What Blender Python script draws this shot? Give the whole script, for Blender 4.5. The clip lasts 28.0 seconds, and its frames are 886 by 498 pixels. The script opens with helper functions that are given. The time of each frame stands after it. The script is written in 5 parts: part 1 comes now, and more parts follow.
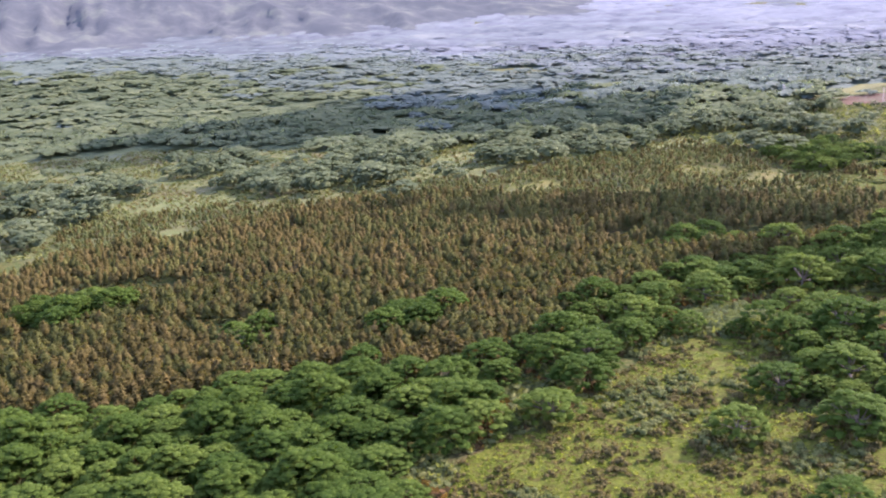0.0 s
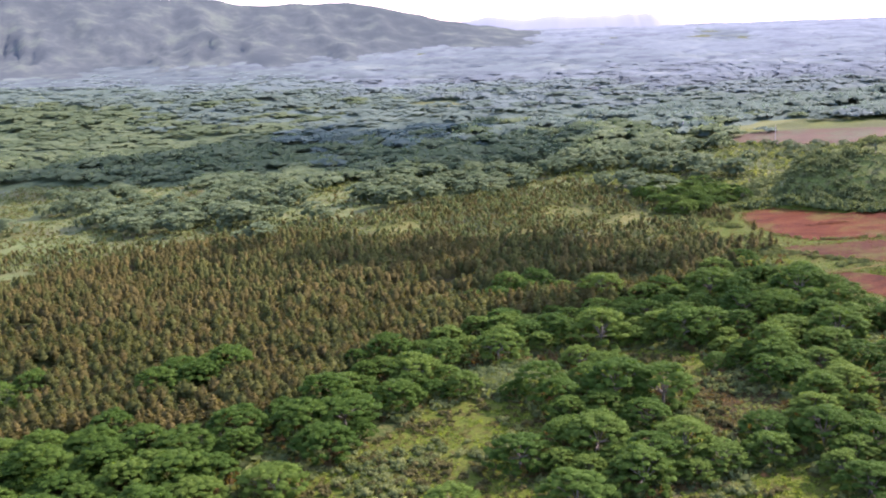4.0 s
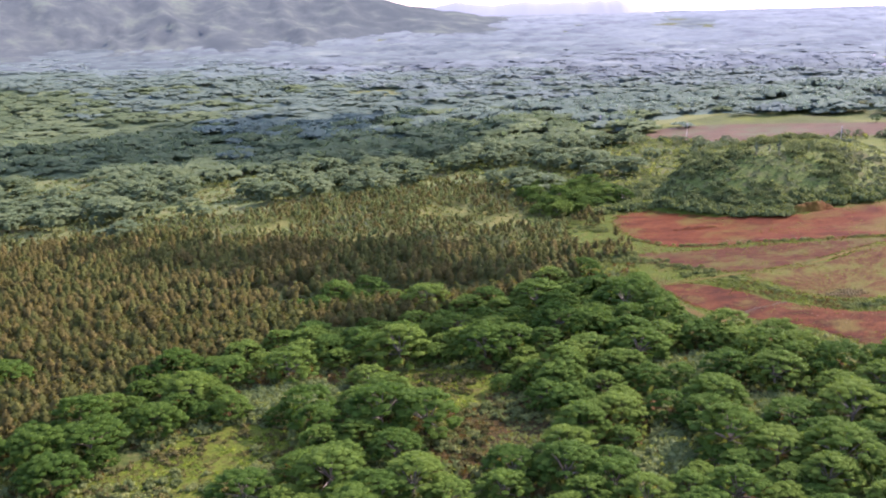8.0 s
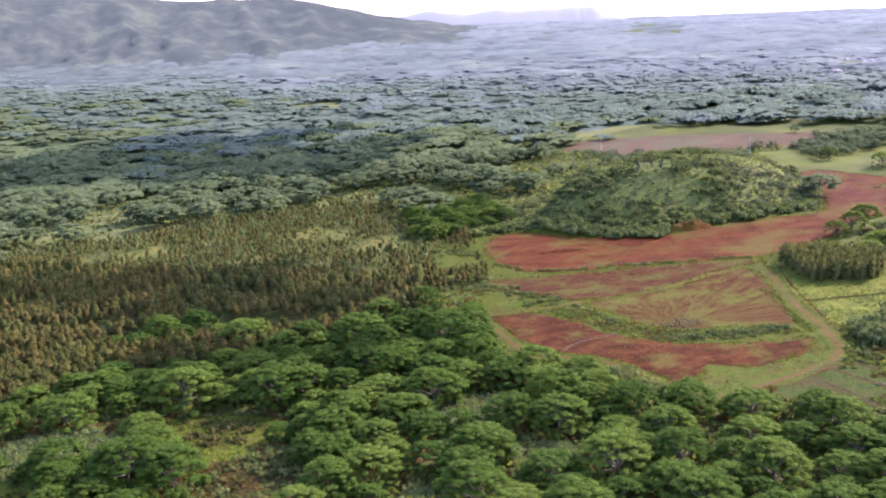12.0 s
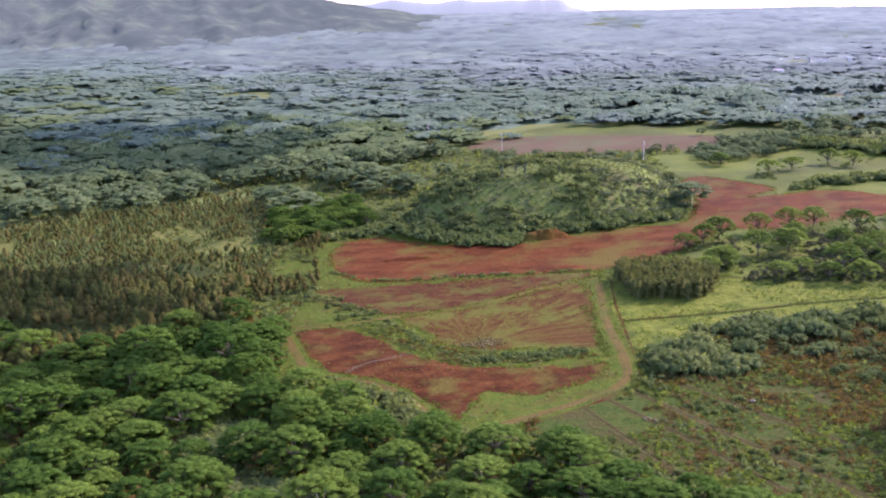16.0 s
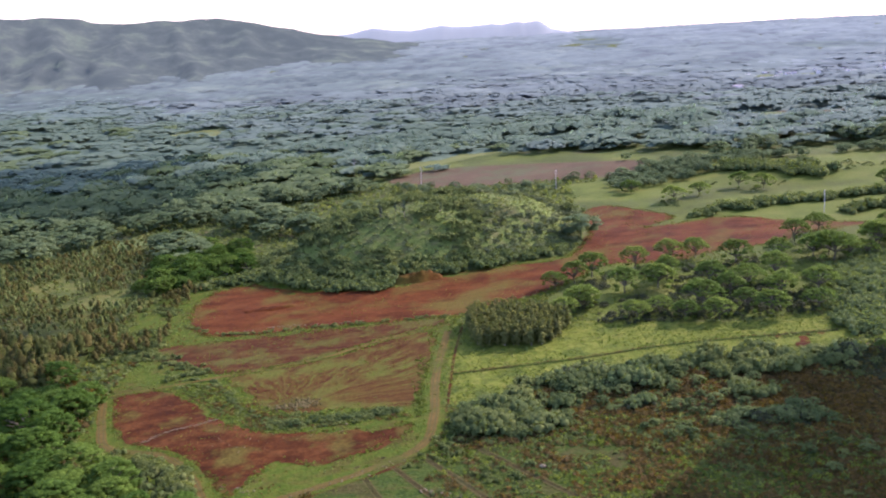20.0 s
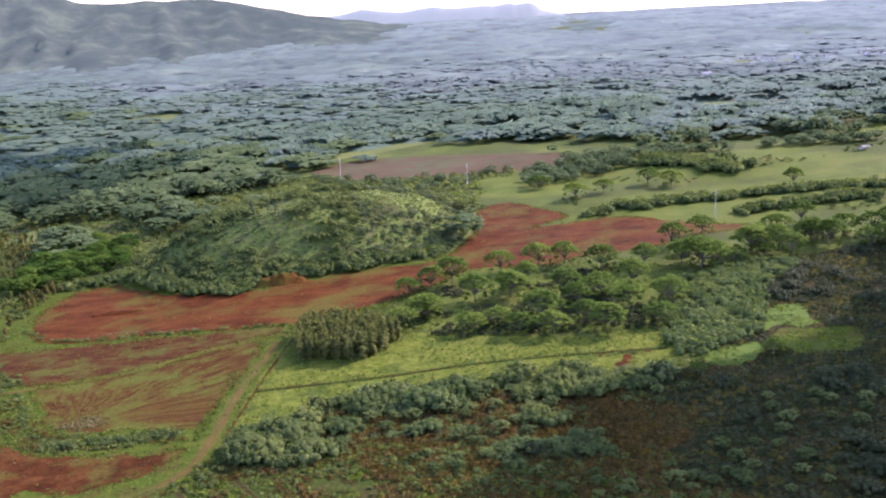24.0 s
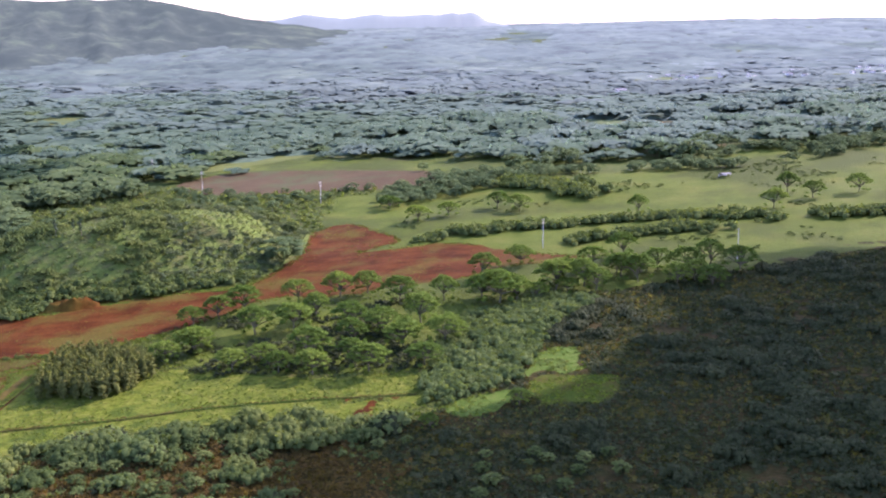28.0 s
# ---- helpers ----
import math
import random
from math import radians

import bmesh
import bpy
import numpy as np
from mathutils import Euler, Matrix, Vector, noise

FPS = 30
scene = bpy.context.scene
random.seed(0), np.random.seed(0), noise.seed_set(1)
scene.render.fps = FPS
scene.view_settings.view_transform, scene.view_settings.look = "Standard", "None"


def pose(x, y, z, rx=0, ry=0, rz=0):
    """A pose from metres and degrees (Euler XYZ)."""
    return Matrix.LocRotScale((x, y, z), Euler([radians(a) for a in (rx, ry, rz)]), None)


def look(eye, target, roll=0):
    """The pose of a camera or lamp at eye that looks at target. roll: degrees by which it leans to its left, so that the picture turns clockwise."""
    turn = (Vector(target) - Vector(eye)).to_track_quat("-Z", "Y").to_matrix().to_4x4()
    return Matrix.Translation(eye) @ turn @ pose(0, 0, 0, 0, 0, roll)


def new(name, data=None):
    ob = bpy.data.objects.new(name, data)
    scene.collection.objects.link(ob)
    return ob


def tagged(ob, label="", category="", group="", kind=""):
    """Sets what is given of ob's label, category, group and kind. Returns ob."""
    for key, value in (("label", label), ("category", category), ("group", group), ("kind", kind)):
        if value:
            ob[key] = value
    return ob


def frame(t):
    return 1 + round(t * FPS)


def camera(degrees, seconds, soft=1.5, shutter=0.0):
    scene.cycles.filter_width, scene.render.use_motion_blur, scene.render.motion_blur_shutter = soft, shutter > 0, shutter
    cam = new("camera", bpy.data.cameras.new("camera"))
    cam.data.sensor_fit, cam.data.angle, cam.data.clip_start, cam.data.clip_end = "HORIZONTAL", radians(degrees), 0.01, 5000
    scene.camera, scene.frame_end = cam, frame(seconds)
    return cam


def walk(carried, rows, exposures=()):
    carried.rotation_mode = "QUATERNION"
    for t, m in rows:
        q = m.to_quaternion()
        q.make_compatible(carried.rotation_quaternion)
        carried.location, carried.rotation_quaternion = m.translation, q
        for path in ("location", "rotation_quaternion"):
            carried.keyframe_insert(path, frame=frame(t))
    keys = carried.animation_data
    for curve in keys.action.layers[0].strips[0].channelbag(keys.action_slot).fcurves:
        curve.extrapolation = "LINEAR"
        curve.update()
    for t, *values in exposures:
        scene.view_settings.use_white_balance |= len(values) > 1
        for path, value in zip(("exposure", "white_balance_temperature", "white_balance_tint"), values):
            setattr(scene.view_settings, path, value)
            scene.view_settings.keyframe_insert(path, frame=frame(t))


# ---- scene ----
cam = camera(46.3, 28.0, 2.1)
METRES, EYE, TILT, LEAN, TURN = 700.0, 150.0, -13.8, 1.2, 0.0
ROWS = [
    (0.0, 0.0, 0.0, 0.0, 0.0, 0.0, -0.0),
    (0.5, 0.0171, 0.0044, 0.0025, -0.26, 0.44, 0.49),
    (1.0, 0.0343, 0.0089, 0.005, -0.46, 0.6, 0.62),
    (1.5, 0.0516, 0.0134, 0.0075, -0.36, 1.07, 0.7),
    (2.0, 0.069, 0.018, 0.01, -0.45, 1.54, 0.75),
    (2.5, 0.0863, 0.0227, 0.0124, -0.73, 1.8, 0.7),
    (3.0, 0.1038, 0.0273, 0.0147, -0.94, 1.64, 0.28),
    (3.5, 0.1213, 0.0321, 0.0171, -1.21, 1.55, 0.12),
    (4.0, 0.1388, 0.0368, 0.0196, -1.56, 1.54, 0.03),
    (4.5, 0.1562, 0.0415, 0.0221, -1.97, 1.24, -0.08),
    (6.5, 0.2256, 0.0586, 0.0327, -1.72, 0.81, -0.4),
    (7.0, 0.2429, 0.0629, 0.0354, -1.86, 0.76, -0.46),
    (7.5, 0.2601, 0.0674, 0.038, -1.97, 0.93, -0.32),
    (8.0, 0.2773, 0.0718, 0.0407, -2.22, 0.68, -0.36),
    (8.5, 0.2944, 0.0761, 0.0433, -2.12, 0.6, -0.33),
    (9.0, 0.3116, 0.0804, 0.0459, -1.84, 0.6, -0.5),
    (9.5, 0.3288, 0.0847, 0.0485, -1.92, 0.34, -0.39),
    (10.0, 0.3459, 0.0894, 0.0508, -2.45, 0.18, -0.33),
    (10.5, 0.363, 0.0942, 0.053, -2.83, 0.34, -0.5),
    (11.0, 0.3801, 0.0987, 0.0553, -2.57, 0.87, -0.4),
    (11.5, 0.3972, 0.103, 0.0577, -2.19, 1.09, -0.03),
    (12.0, 0.4143, 0.1075, 0.06, -2.43, 1.07, 0.49),
    (12.5, 0.4313, 0.1122, 0.0621, -3.0, 0.85, 0.59),
    (14.5, 0.4996, 0.129, 0.0714, -3.42, 1.01, -0.31),
    (15.0, 0.5166, 0.1331, 0.0737, -3.02, 0.96, -0.34),
    (15.5, 0.5335, 0.1375, 0.076, -3.16, 0.44, -0.52),
    (16.0, 0.5504, 0.1415, 0.0783, -3.43, 0.44, -0.53),
    (16.5, 0.5673, 0.1457, 0.0807, -3.28, 0.34, -0.38),
    (17.0, 0.5843, 0.1496, 0.083, -3.04, 0.07, -0.33),
    (17.5, 0.6013, 0.1539, 0.0851, -2.72, 0.0, -0.34),
    (18.0, 0.6183, 0.1582, 0.0875, -2.77, 0.08, -0.29),
    (18.5, 0.6353, 0.1626, 0.0895, -2.9, 0.65, 0.12),
    (19.0, 0.6524, 0.167, 0.0919, -3.2, 1.05, 0.85),
    (19.5, 0.6695, 0.1713, 0.0945, -3.35, 1.35, 1.61),
    (20.0, 0.6865, 0.1753, 0.0969, -2.84, 1.76, 1.66),
    (20.5, 0.7037, 0.1793, 0.0993, -2.35, 1.96, 1.3),
    (21.0, 0.7207, 0.1835, 0.1015, -2.09, 1.81, 0.74),
    (21.5, 0.7378, 0.1877, 0.1038, -2.01, 1.63, 0.82),
    (23.5, 0.8059, 0.2054, 0.1122, -2.41, 0.93, 1.39),
    (24.0, 0.8231, 0.2092, 0.1144, -2.25, 0.71, 1.24),
    (24.5, 0.8402, 0.2134, 0.1166, -2.1, 0.28, 1.17),
    (25.0, 0.8574, 0.2177, 0.1186, -2.15, 0.16, 0.88),
    (25.5, 0.8746, 0.2218, 0.1207, -1.76, 0.53, 0.41),
    (26.0, 0.8919, 0.2259, 0.123, -1.5, 0.59, -0.15),
    (26.5, 0.908, 0.2302, 0.1251, -1.89, 0.65, -0.26),
    (27.0, 0.9251, 0.2347, 0.1276, -2.79, 0.6, -0.0),
    (27.5, 0.9434, 0.2393, 0.1303, -3.82, 0.83, 0.22),
    (28.0, 0.9605, 0.244, 0.1327, -4.47, 1.03, 0.07),
]
walk(cam, [(t, pose(0, 0, EYE, TILT, LEAN, TURN) @ pose(METRES * x, METRES * y, METRES * z, 90 + pitch, roll, yaw)) for t, x, y, z, yaw, pitch, roll in ROWS], [(0, 3.18, 5850, 68), (2, 3.07, 5850, 62), (5, 2.98, 5850, 56), (8, 3.00, 5900, 57), (12, 2.93, 5880, 55), (15, 2.74, 5820, 53), (18.7, 2.71, 5750, 51), (20.3, 2.46, 5750, 46), (22, 2.48, 5800, 45), (24, 2.63, 5800, 46), (28, 2.67, 5750, 46)])
from mathutils import geometry

# ---- light ----
SUN_AZ, SUN_EL = 56.0, 34.0          # degrees from +y towards +x, and above the horizon
world = bpy.data.worlds.new("world")
scene.world = world
world.use_nodes = True
wn = world.node_tree.nodes
sky = wn.new("ShaderNodeTexSky")
sky.sky_type, sky.sun_disc = "NISHITA", False
sky.sun_elevation, sky.sun_rotation = radians(SUN_EL), radians(SUN_AZ)
sky.altitude, sky.air_density, sky.dust_density, sky.ozone_density = 150, 1.0, 2.0, 1.0
wn["Background"].inputs[1].default_value = 0.16
world.node_tree.links.new(sky.outputs[0], wn["Background"].inputs[0])
sun_dir = Vector((math.sin(radians(SUN_AZ)) * math.cos(radians(SUN_EL)), math.cos(radians(SUN_AZ)) * math.cos(radians(SUN_EL)), math.sin(radians(SUN_EL))))
sun = new("sun", bpy.data.lights.new("sun", "SUN"))
sun.data.energy, sun.data.angle, sun.data.color = 2.65, radians(0.5), (1.0, 0.90, 0.74)
sun.matrix_world = look(sun_dir * 3000, (0, 0, 0))


# ---- materials ----
def material(name, colours, scale=0.2, detail=6.0, rough=0.85, bump=0.0, bump_scale=1.0, spec=0.3, patch=None, patch_scale=0.02, random_tint=0.0, translucent=0.0, through_tint=(1.15, 1.15, 0.5), streak=None, fan=None, grit=0.0):
    """Noise between two or three colours; patch: a further colour in broad blotches; random_tint: change of value from piece to piece."""
    m = bpy.data.materials.new(name)
    m.use_nodes = True
    n, l = m.node_tree.nodes, m.node_tree.links
    bsdf = n["Principled BSDF"]
    bsdf.inputs["Roughness"].default_value = rough
    bsdf.inputs["Specular IOR Level"].default_value = spec
    geo = n.new("ShaderNodeNewGeometry")
    place = geo.outputs["Position"]
    if streak:
        mp = n.new("ShaderNodeMapping")
        mp.inputs["Rotation"].default_value = (0, 0, radians(streak[0]))
        mp.inputs["Scale"].default_value = (1, streak[1], 1)
        l.new(place, mp.inputs[0])
        place = mp.outputs[0]
    if fan:
        sep, dx, dy, ang, far, com = n.new("ShaderNodeSeparateXYZ"), n.new("ShaderNodeMath"), n.new("ShaderNodeMath"), n.new("ShaderNodeMath"), n.new("ShaderNodeMath"), n.new("ShaderNodeCombineXYZ")
        dx.inputs[1].default_value, dy.inputs[1].default_value, ang.operation = -fan[0], -fan[1], "ARCTAN2"
        far.operation, far.inputs[1].default_value = "MULTIPLY", 0.03
        bend, shift = n.new("ShaderNodeTexNoise"), n.new("ShaderNodeVectorMath")
        bend.inputs["Scale"].default_value, bend.inputs["Detail"].default_value = 0.09, 4
        shift.operation, shift.inputs[1].default_value = "MULTIPLY_ADD", (9, 9, 0)
        l.new(place, bend.inputs["Vector"])
        l.new(bend.outputs["Color"], shift.inputs[0])
        l.new(place, shift.inputs[2])
        l.new(shift.outputs[0], sep.inputs[0])
        l.new(sep.outputs[0], dx.inputs[0])
        l.new(sep.outputs[1], dy.inputs[0])
        l.new(dy.outputs[0], ang.inputs[0])
        l.new(dx.outputs[0], ang.inputs[1])
        l.new(dy.outputs[0], far.inputs[0])
        turn = n.new("ShaderNodeMath")
        turn.operation, turn.inputs[1].default_value = "MULTIPLY", 5.0
        l.new(ang.outputs[0], turn.inputs[0])
        l.new(turn.outputs[0], com.inputs[0])
        l.new(far.outputs[0], com.inputs[1])
        place = com.outputs[0]
    tex = n.new("ShaderNodeTexNoise")
    tex.inputs["Scale"].default_value, tex.inputs["Detail"].default_value, tex.inputs["Roughness"].default_value = scale, detail, 0.65
    l.new(place, tex.inputs["Vector"])
    ramp = n.new("ShaderNodeValToRGB")
    e = ramp.color_ramp.elements
    e[0].position, e[1].position = 0.36, 0.64
    e[0].color, e[1].color = (*colours[0], 1), (*colours[-1], 1)
    if len(colours) == 3:
        e.new(0.5).color = (*colours[1], 1)
    l.new(tex.outputs["Fac"], ramp.inputs[0])
    out = ramp.outputs[0]
    if patch:
        big = n.new("ShaderNodeTexNoise")
        big.inputs["Scale"].default_value, big.inputs["Detail"].default_value, big.inputs["Roughness"].default_value = patch_scale, 7, 0.6
        l.new(geo.outputs["Position"], big.inputs["Vector"])
        cut = n.new("ShaderNodeMapRange")
        cut.inputs[1].default_value, cut.inputs[2].default_value = patch[1] - 0.05, patch[1] + 0.07
        l.new(big.outputs["Fac"], cut.inputs[0])
        mix = n.new("ShaderNodeMix")
        mix.data_type = "RGBA"
        mix.inputs[7].default_value = (*patch[0], 1)
        l.new(cut.outputs[0], mix.inputs[0])
        l.new(out, mix.inputs[6])
        out = mix.outputs[2]
    if grit:
        fine, gain, speck = n.new("ShaderNodeTexNoise"), n.new("ShaderNodeMapRange"), n.new("ShaderNodeHueSaturation")
        fine.inputs["Scale"].default_value, fine.inputs["Detail"].default_value, fine.inputs["Roughness"].default_value = 0.55, 9, 0.75
        gain.inputs[1].default_value, gain.inputs[2].default_value, gain.inputs[3].default_value, gain.inputs[4].default_value = 0.32, 0.68, 1 - grit, 1 + grit
        l.new(geo.outputs["Position"], fine.inputs["Vector"])
        l.new(fine.outputs["Fac"], gain.inputs[0])
        l.new(gain.outputs[0], speck.inputs["Value"])
        l.new(out, speck.inputs["Color"])
        out = speck.outputs[0]
    if random_tint:
        info, att, add, isl = n.new("ShaderNodeObjectInfo"), n.new("ShaderNodeAttribute"), n.new("ShaderNodeMath"), n.new("ShaderNodeMath")
        att.attribute_name = "tint"
        l.new(info.outputs["Random"], add.inputs[0])
        l.new(att.outputs["Fac"], add.inputs[1])
        frac = n.new("ShaderNodeMath")
        frac.operation = "FRACT"
        l.new(add.outputs[0], frac.inputs[0])
        isl.operation = "MULTIPLY_ADD"
        l.new(geo.outputs["Random Per Island"], isl.inputs[0])
        isl.inputs[1].default_value = 0.3
        l.new(frac.outputs[0], isl.inputs[2])
        span, hue = n.new("ShaderNodeMapRange"), n.new("ShaderNodeMapRange")
        span.inputs[2].default_value, span.inputs[3].default_value, span.inputs[4].default_value = 1.3, 1 - random_tint, 1 + random_tint
        hue.inputs[2].default_value, hue.inputs[3].default_value, hue.inputs[4].default_value = 1.0, 0.5 + 0.035 * random_tint, 0.5 - 0.045 * random_tint
        hsv = n.new("ShaderNodeHueSaturation")
        l.new(isl.outputs[0], span.inputs[0])
        l.new(frac.outputs[0], hue.inputs[0])
        l.new(span.outputs[0], hsv.inputs["Value"])
        l.new(hue.outputs[0], hsv.inputs["Hue"])
        l.new(out, hsv.inputs["Color"])
        out = hsv.outputs[0]
    l.new(out, bsdf.inputs["Base Color"])
    if bump:
        bt = n.new("ShaderNodeTexNoise")
        bt.inputs["Scale"].default_value, bt.inputs["Detail"].default_value = bump_scale, 8
        l.new(geo.outputs["Position"], bt.inputs["Vector"])
        bp = n.new("ShaderNodeBump")
        bp.inputs["Strength"].default_value, bp.inputs["Distance"].default_value = 1.0, bump
        l.new(bt.outputs["Fac"], bp.inputs["Height"])
        l.new(bp.outputs[0], bsdf.inputs["Normal"])
    if translucent:
        tr, mx = n.new("ShaderNodeBsdfTranslucent"), n.new("ShaderNodeMixShader")
        warm = n.new("ShaderNodeMix")
        warm.data_type, warm.blend_type = "RGBA", "MULTIPLY"
        warm.inputs[0].default_value = 1.0
        warm.inputs[7].default_value = (*through_tint, 1)
        l.new(out, warm.inputs[6])
        l.new(warm.outputs[2], tr.inputs[0])
        mx.inputs[0].default_value = translucent
        l.new(bsdf.outputs[0], mx.inputs[1])
        l.new(tr.outputs[0], mx.inputs[2])
        l.new(mx.outputs[0], n["Material Output"].inputs[0])
    return m


GROUND = material("undergrowth", [(0.017, 0.029, 0.006), (0.032, 0.047, 0.009), (0.048, 0.048, 0.014)], 0.25, 10, 0.95, 0.6, 0.6, 0.02, ((0.046, 0.041, 0.016), 0.60), 0.02)
PASTURE = material("pasture", [(0.0309, 0.0458, 0.006), (0.0424, 0.0576, 0.008), (0.0556, 0.0632, 0.0115)], 0.03, 12, 0.95, 0.5, 0.5, 0.02, ((0.0277, 0.0379, 0.0074), 0.54), 0.010, grit=0.2)
MEADOW = material("meadow", [(0.036, 0.0518, 0.005), (0.054, 0.0678, 0.0072), (0.0737, 0.0786, 0.013)], 0.22, 11, 0.95, 0.8, 0.4, 0.02, ((0.0295, 0.0446, 0.0058), 0.55), 0.09, grit=0.3)
VINES = material("vine_ground", [(0.0242, 0.0375, 0.0036), (0.0395, 0.0548, 0.0048), (0.0318, 0.0308, 0.0065)], 0.25, 10, 0.9, 0.8, 0.5, 0.02, ((0.0217, 0.0208, 0.0054), 0.64), 0.06, grit=0.3)
ROUGH = material("rough_grass", [(0.0123, 0.0236, 0.0036), (0.0218, 0.0363, 0.0048), (0.0287, 0.0303, 0.006)], 0.3, 12, 0.95, 0.8, 0.6, 0.02, ((0.0274, 0.0261, 0.0066), 0.56), 0.05, grit=0.3)
KNOLL_GRASS = material("knoll_grass", [(0.0381, 0.0567, 0.0113), (0.0546, 0.0745, 0.0154), (0.0563, 0.0599, 0.0194)], 0.12, 10, 0.95, 0.8, 0.4, 0.02, ((0.0365, 0.0389, 0.0138), 0.60), 0.04, grit=0.25)
SOIL = material("red_soil", [(0.0233, 0.007, 0.0014), (0.0399, 0.0123, 0.0024), (0.0532, 0.0202, 0.0045)], 0.05, 12, 0.95, 0.15, 1.1, 0.02, ((0.0432, 0.0337, 0.0055), 0.56), 0.022, streak=(12, 1.6), grit=0.32)
SOIL_DARK = material("dark_red_soil", [(0.0161, 0.0054, 0.0013), (0.0305, 0.0102, 0.0022), (0.0466, 0.0192, 0.0047)], 0.07, 13, 0.95, 0.15, 1.1, 0.02, ((0.0394, 0.0319, 0.0054), 0.56), 0.05, streak=(-8, 1.5), grit=0.45)
SOIL_MIXED = material("thin_grass_soil", [(0.0199, 0.0073, 0.0023), (0.0315, 0.0116, 0.0032), (0.0381, 0.0258, 0.0055)], 0.09, 13, 0.95, 0.15, 1.1, 0.02, ((0.0364, 0.0378, 0.0065), 0.545), 0.05, streak=(10, 3.0), grit=0.3)
SOIL_GREEN = material("grassy_soil", [(0.0240, 0.0080, 0.0022), (0.0360, 0.0200, 0.0040), (0.0380, 0.0440, 0.0062)], 2.6, 12, 0.95, 0.15, 1.1, 0.02, ((0.0390, 0.0440, 0.0062), 0.585), 0.035, fan=(434.0, 592.0), grit=0.34)
TRACK = material("track_soil", [(0.038, 0.036, 0.0060), (0.054, 0.036, 0.0080), (0.066, 0.044, 0.0115)], 0.2, 8, 0.95, 0.12, 0.8, 0.02, ((0.036, 0.044, 0.006), 0.55), 0.06, grit=0.25)
VERGE = material("verge_grass", [(0.0199, 0.0359, 0.003), (0.0292, 0.0448, 0.0038), (0.0385, 0.0433, 0.0056)], 0.2, 11, 0.95, 0.5, 0.7, 0.02, ((0.0316, 0.0299, 0.0051), 0.57), 0.06, grit=0.3)
SCRUB_SOIL = material("scrub_soil", [(0.0132, 0.0144, 0.0039), (0.0224, 0.0186, 0.005), (0.0317, 0.0216, 0.0072)], 0.4, 12, 0.95, 0.8, 0.6, 0.02, ((0.0185, 0.0222, 0.005), 0.58), 0.05, grit=0.3)
NOOK_GRASS = material("fresh_grass", [(0.0266, 0.0496, 0.0064), (0.04, 0.0672, 0.0088), (0.0503, 0.0672, 0.0128)], 0.25, 9, 0.95, 0.5, 0.7, 0.02)
# Grey-green leaf, partly lightened for haze over the knoll.
LEAF_KNOLL = material("hazed_shrub_leaf", [(0.0518, 0.0716, 0.0307), (0.0797, 0.1023, 0.0434)], 0.6, 3, 0.9, spec=0.02, random_tint=0.3, translucent=0.5)
# Pale ground for the far woods: lightened gaps stand for haze.
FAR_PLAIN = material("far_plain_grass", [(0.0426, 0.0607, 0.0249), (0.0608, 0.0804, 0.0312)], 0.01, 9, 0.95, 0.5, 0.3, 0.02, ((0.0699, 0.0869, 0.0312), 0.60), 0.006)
LEAF_ALB = material("albizia_leaf", [(0.0298, 0.0613, 0.0077), (0.0464, 0.0869, 0.0117)], 0.5, 3, 0.9, spec=0.02, random_tint=0.36, translucent=0.5, through_tint=(1.08, 1.12, 0.55))
# More saturated albizia leaf for the west: sun and thin haze put into colour.
LEAF_SUNNY = material("sunny_albizia_leaf", [(0.027, 0.0577, 0.0069), (0.0421, 0.0781, 0.0101)], 0.5, 3, 0.9, spec=0.02, random_tint=0.3, translucent=0.5, through_tint=(1.0, 1.12, 0.45))
# Yellower than albizia_leaf, and lightened partly for haze over the grove.
LEAF_GROVE = material("grove_leaf", [(0.0539, 0.0909, 0.0138), (0.078, 0.1199, 0.0197)], 0.5, 3, 0.9, spec=0.02, random_tint=0.3, translucent=0.5, through_tint=(1.05, 1.12, 0.6))
LEAF_EUC = material("eucalyptus_leaf", [(0.0422, 0.041, 0.0106), (0.0671, 0.0617, 0.0151)], 0.5, 3, 0.9, spec=0.02, random_tint=0.34, translucent=0.45)
LEAF_EUC_GREEN = material("green_eucalyptus_leaf", [(0.0355, 0.0437, 0.0103), (0.0552, 0.0646, 0.0142)], 0.5, 3, 0.9, spec=0.02, random_tint=0.34, translucent=0.45)
LEAF_SHRUB = material("shrub_leaf", [(0.0483, 0.068, 0.0176), (0.0819, 0.1051, 0.0286)], 0.6, 3, 0.9, spec=0.02, random_tint=0.36, translucent=0.45)
LEAF_BROWN = material("brown_scrub_leaf", [(0.041, 0.0316, 0.0095), (0.0669, 0.0487, 0.0142)], 0.5, 3, 0.9, spec=0.02, random_tint=0.35, translucent=0.4)
LEAF_DRY = material("olive_brown_scrub_leaf", [(0.038, 0.040, 0.011), (0.064, 0.062, 0.016)], 0.5, 3, 0.9, spec=0.02, random_tint=0.35, translucent=0.4)
LEAF_SILVER = material("silver_leaf", [(0.0458, 0.0704, 0.0206), (0.0763, 0.1047, 0.0317)], 0.8, 3, 0.9, spec=0.02, random_tint=0.3, translucent=0.45)
# Dark leaf for scrub under cloud and trees: shade put into colour.
LEAF_SHADED = material("shaded_leaf", [(0.0187, 0.0264, 0.0093), (0.0323, 0.04, 0.0145)], 0.5, 3, 0.85, spec=0.05, random_tint=0.3, translucent=0.3)
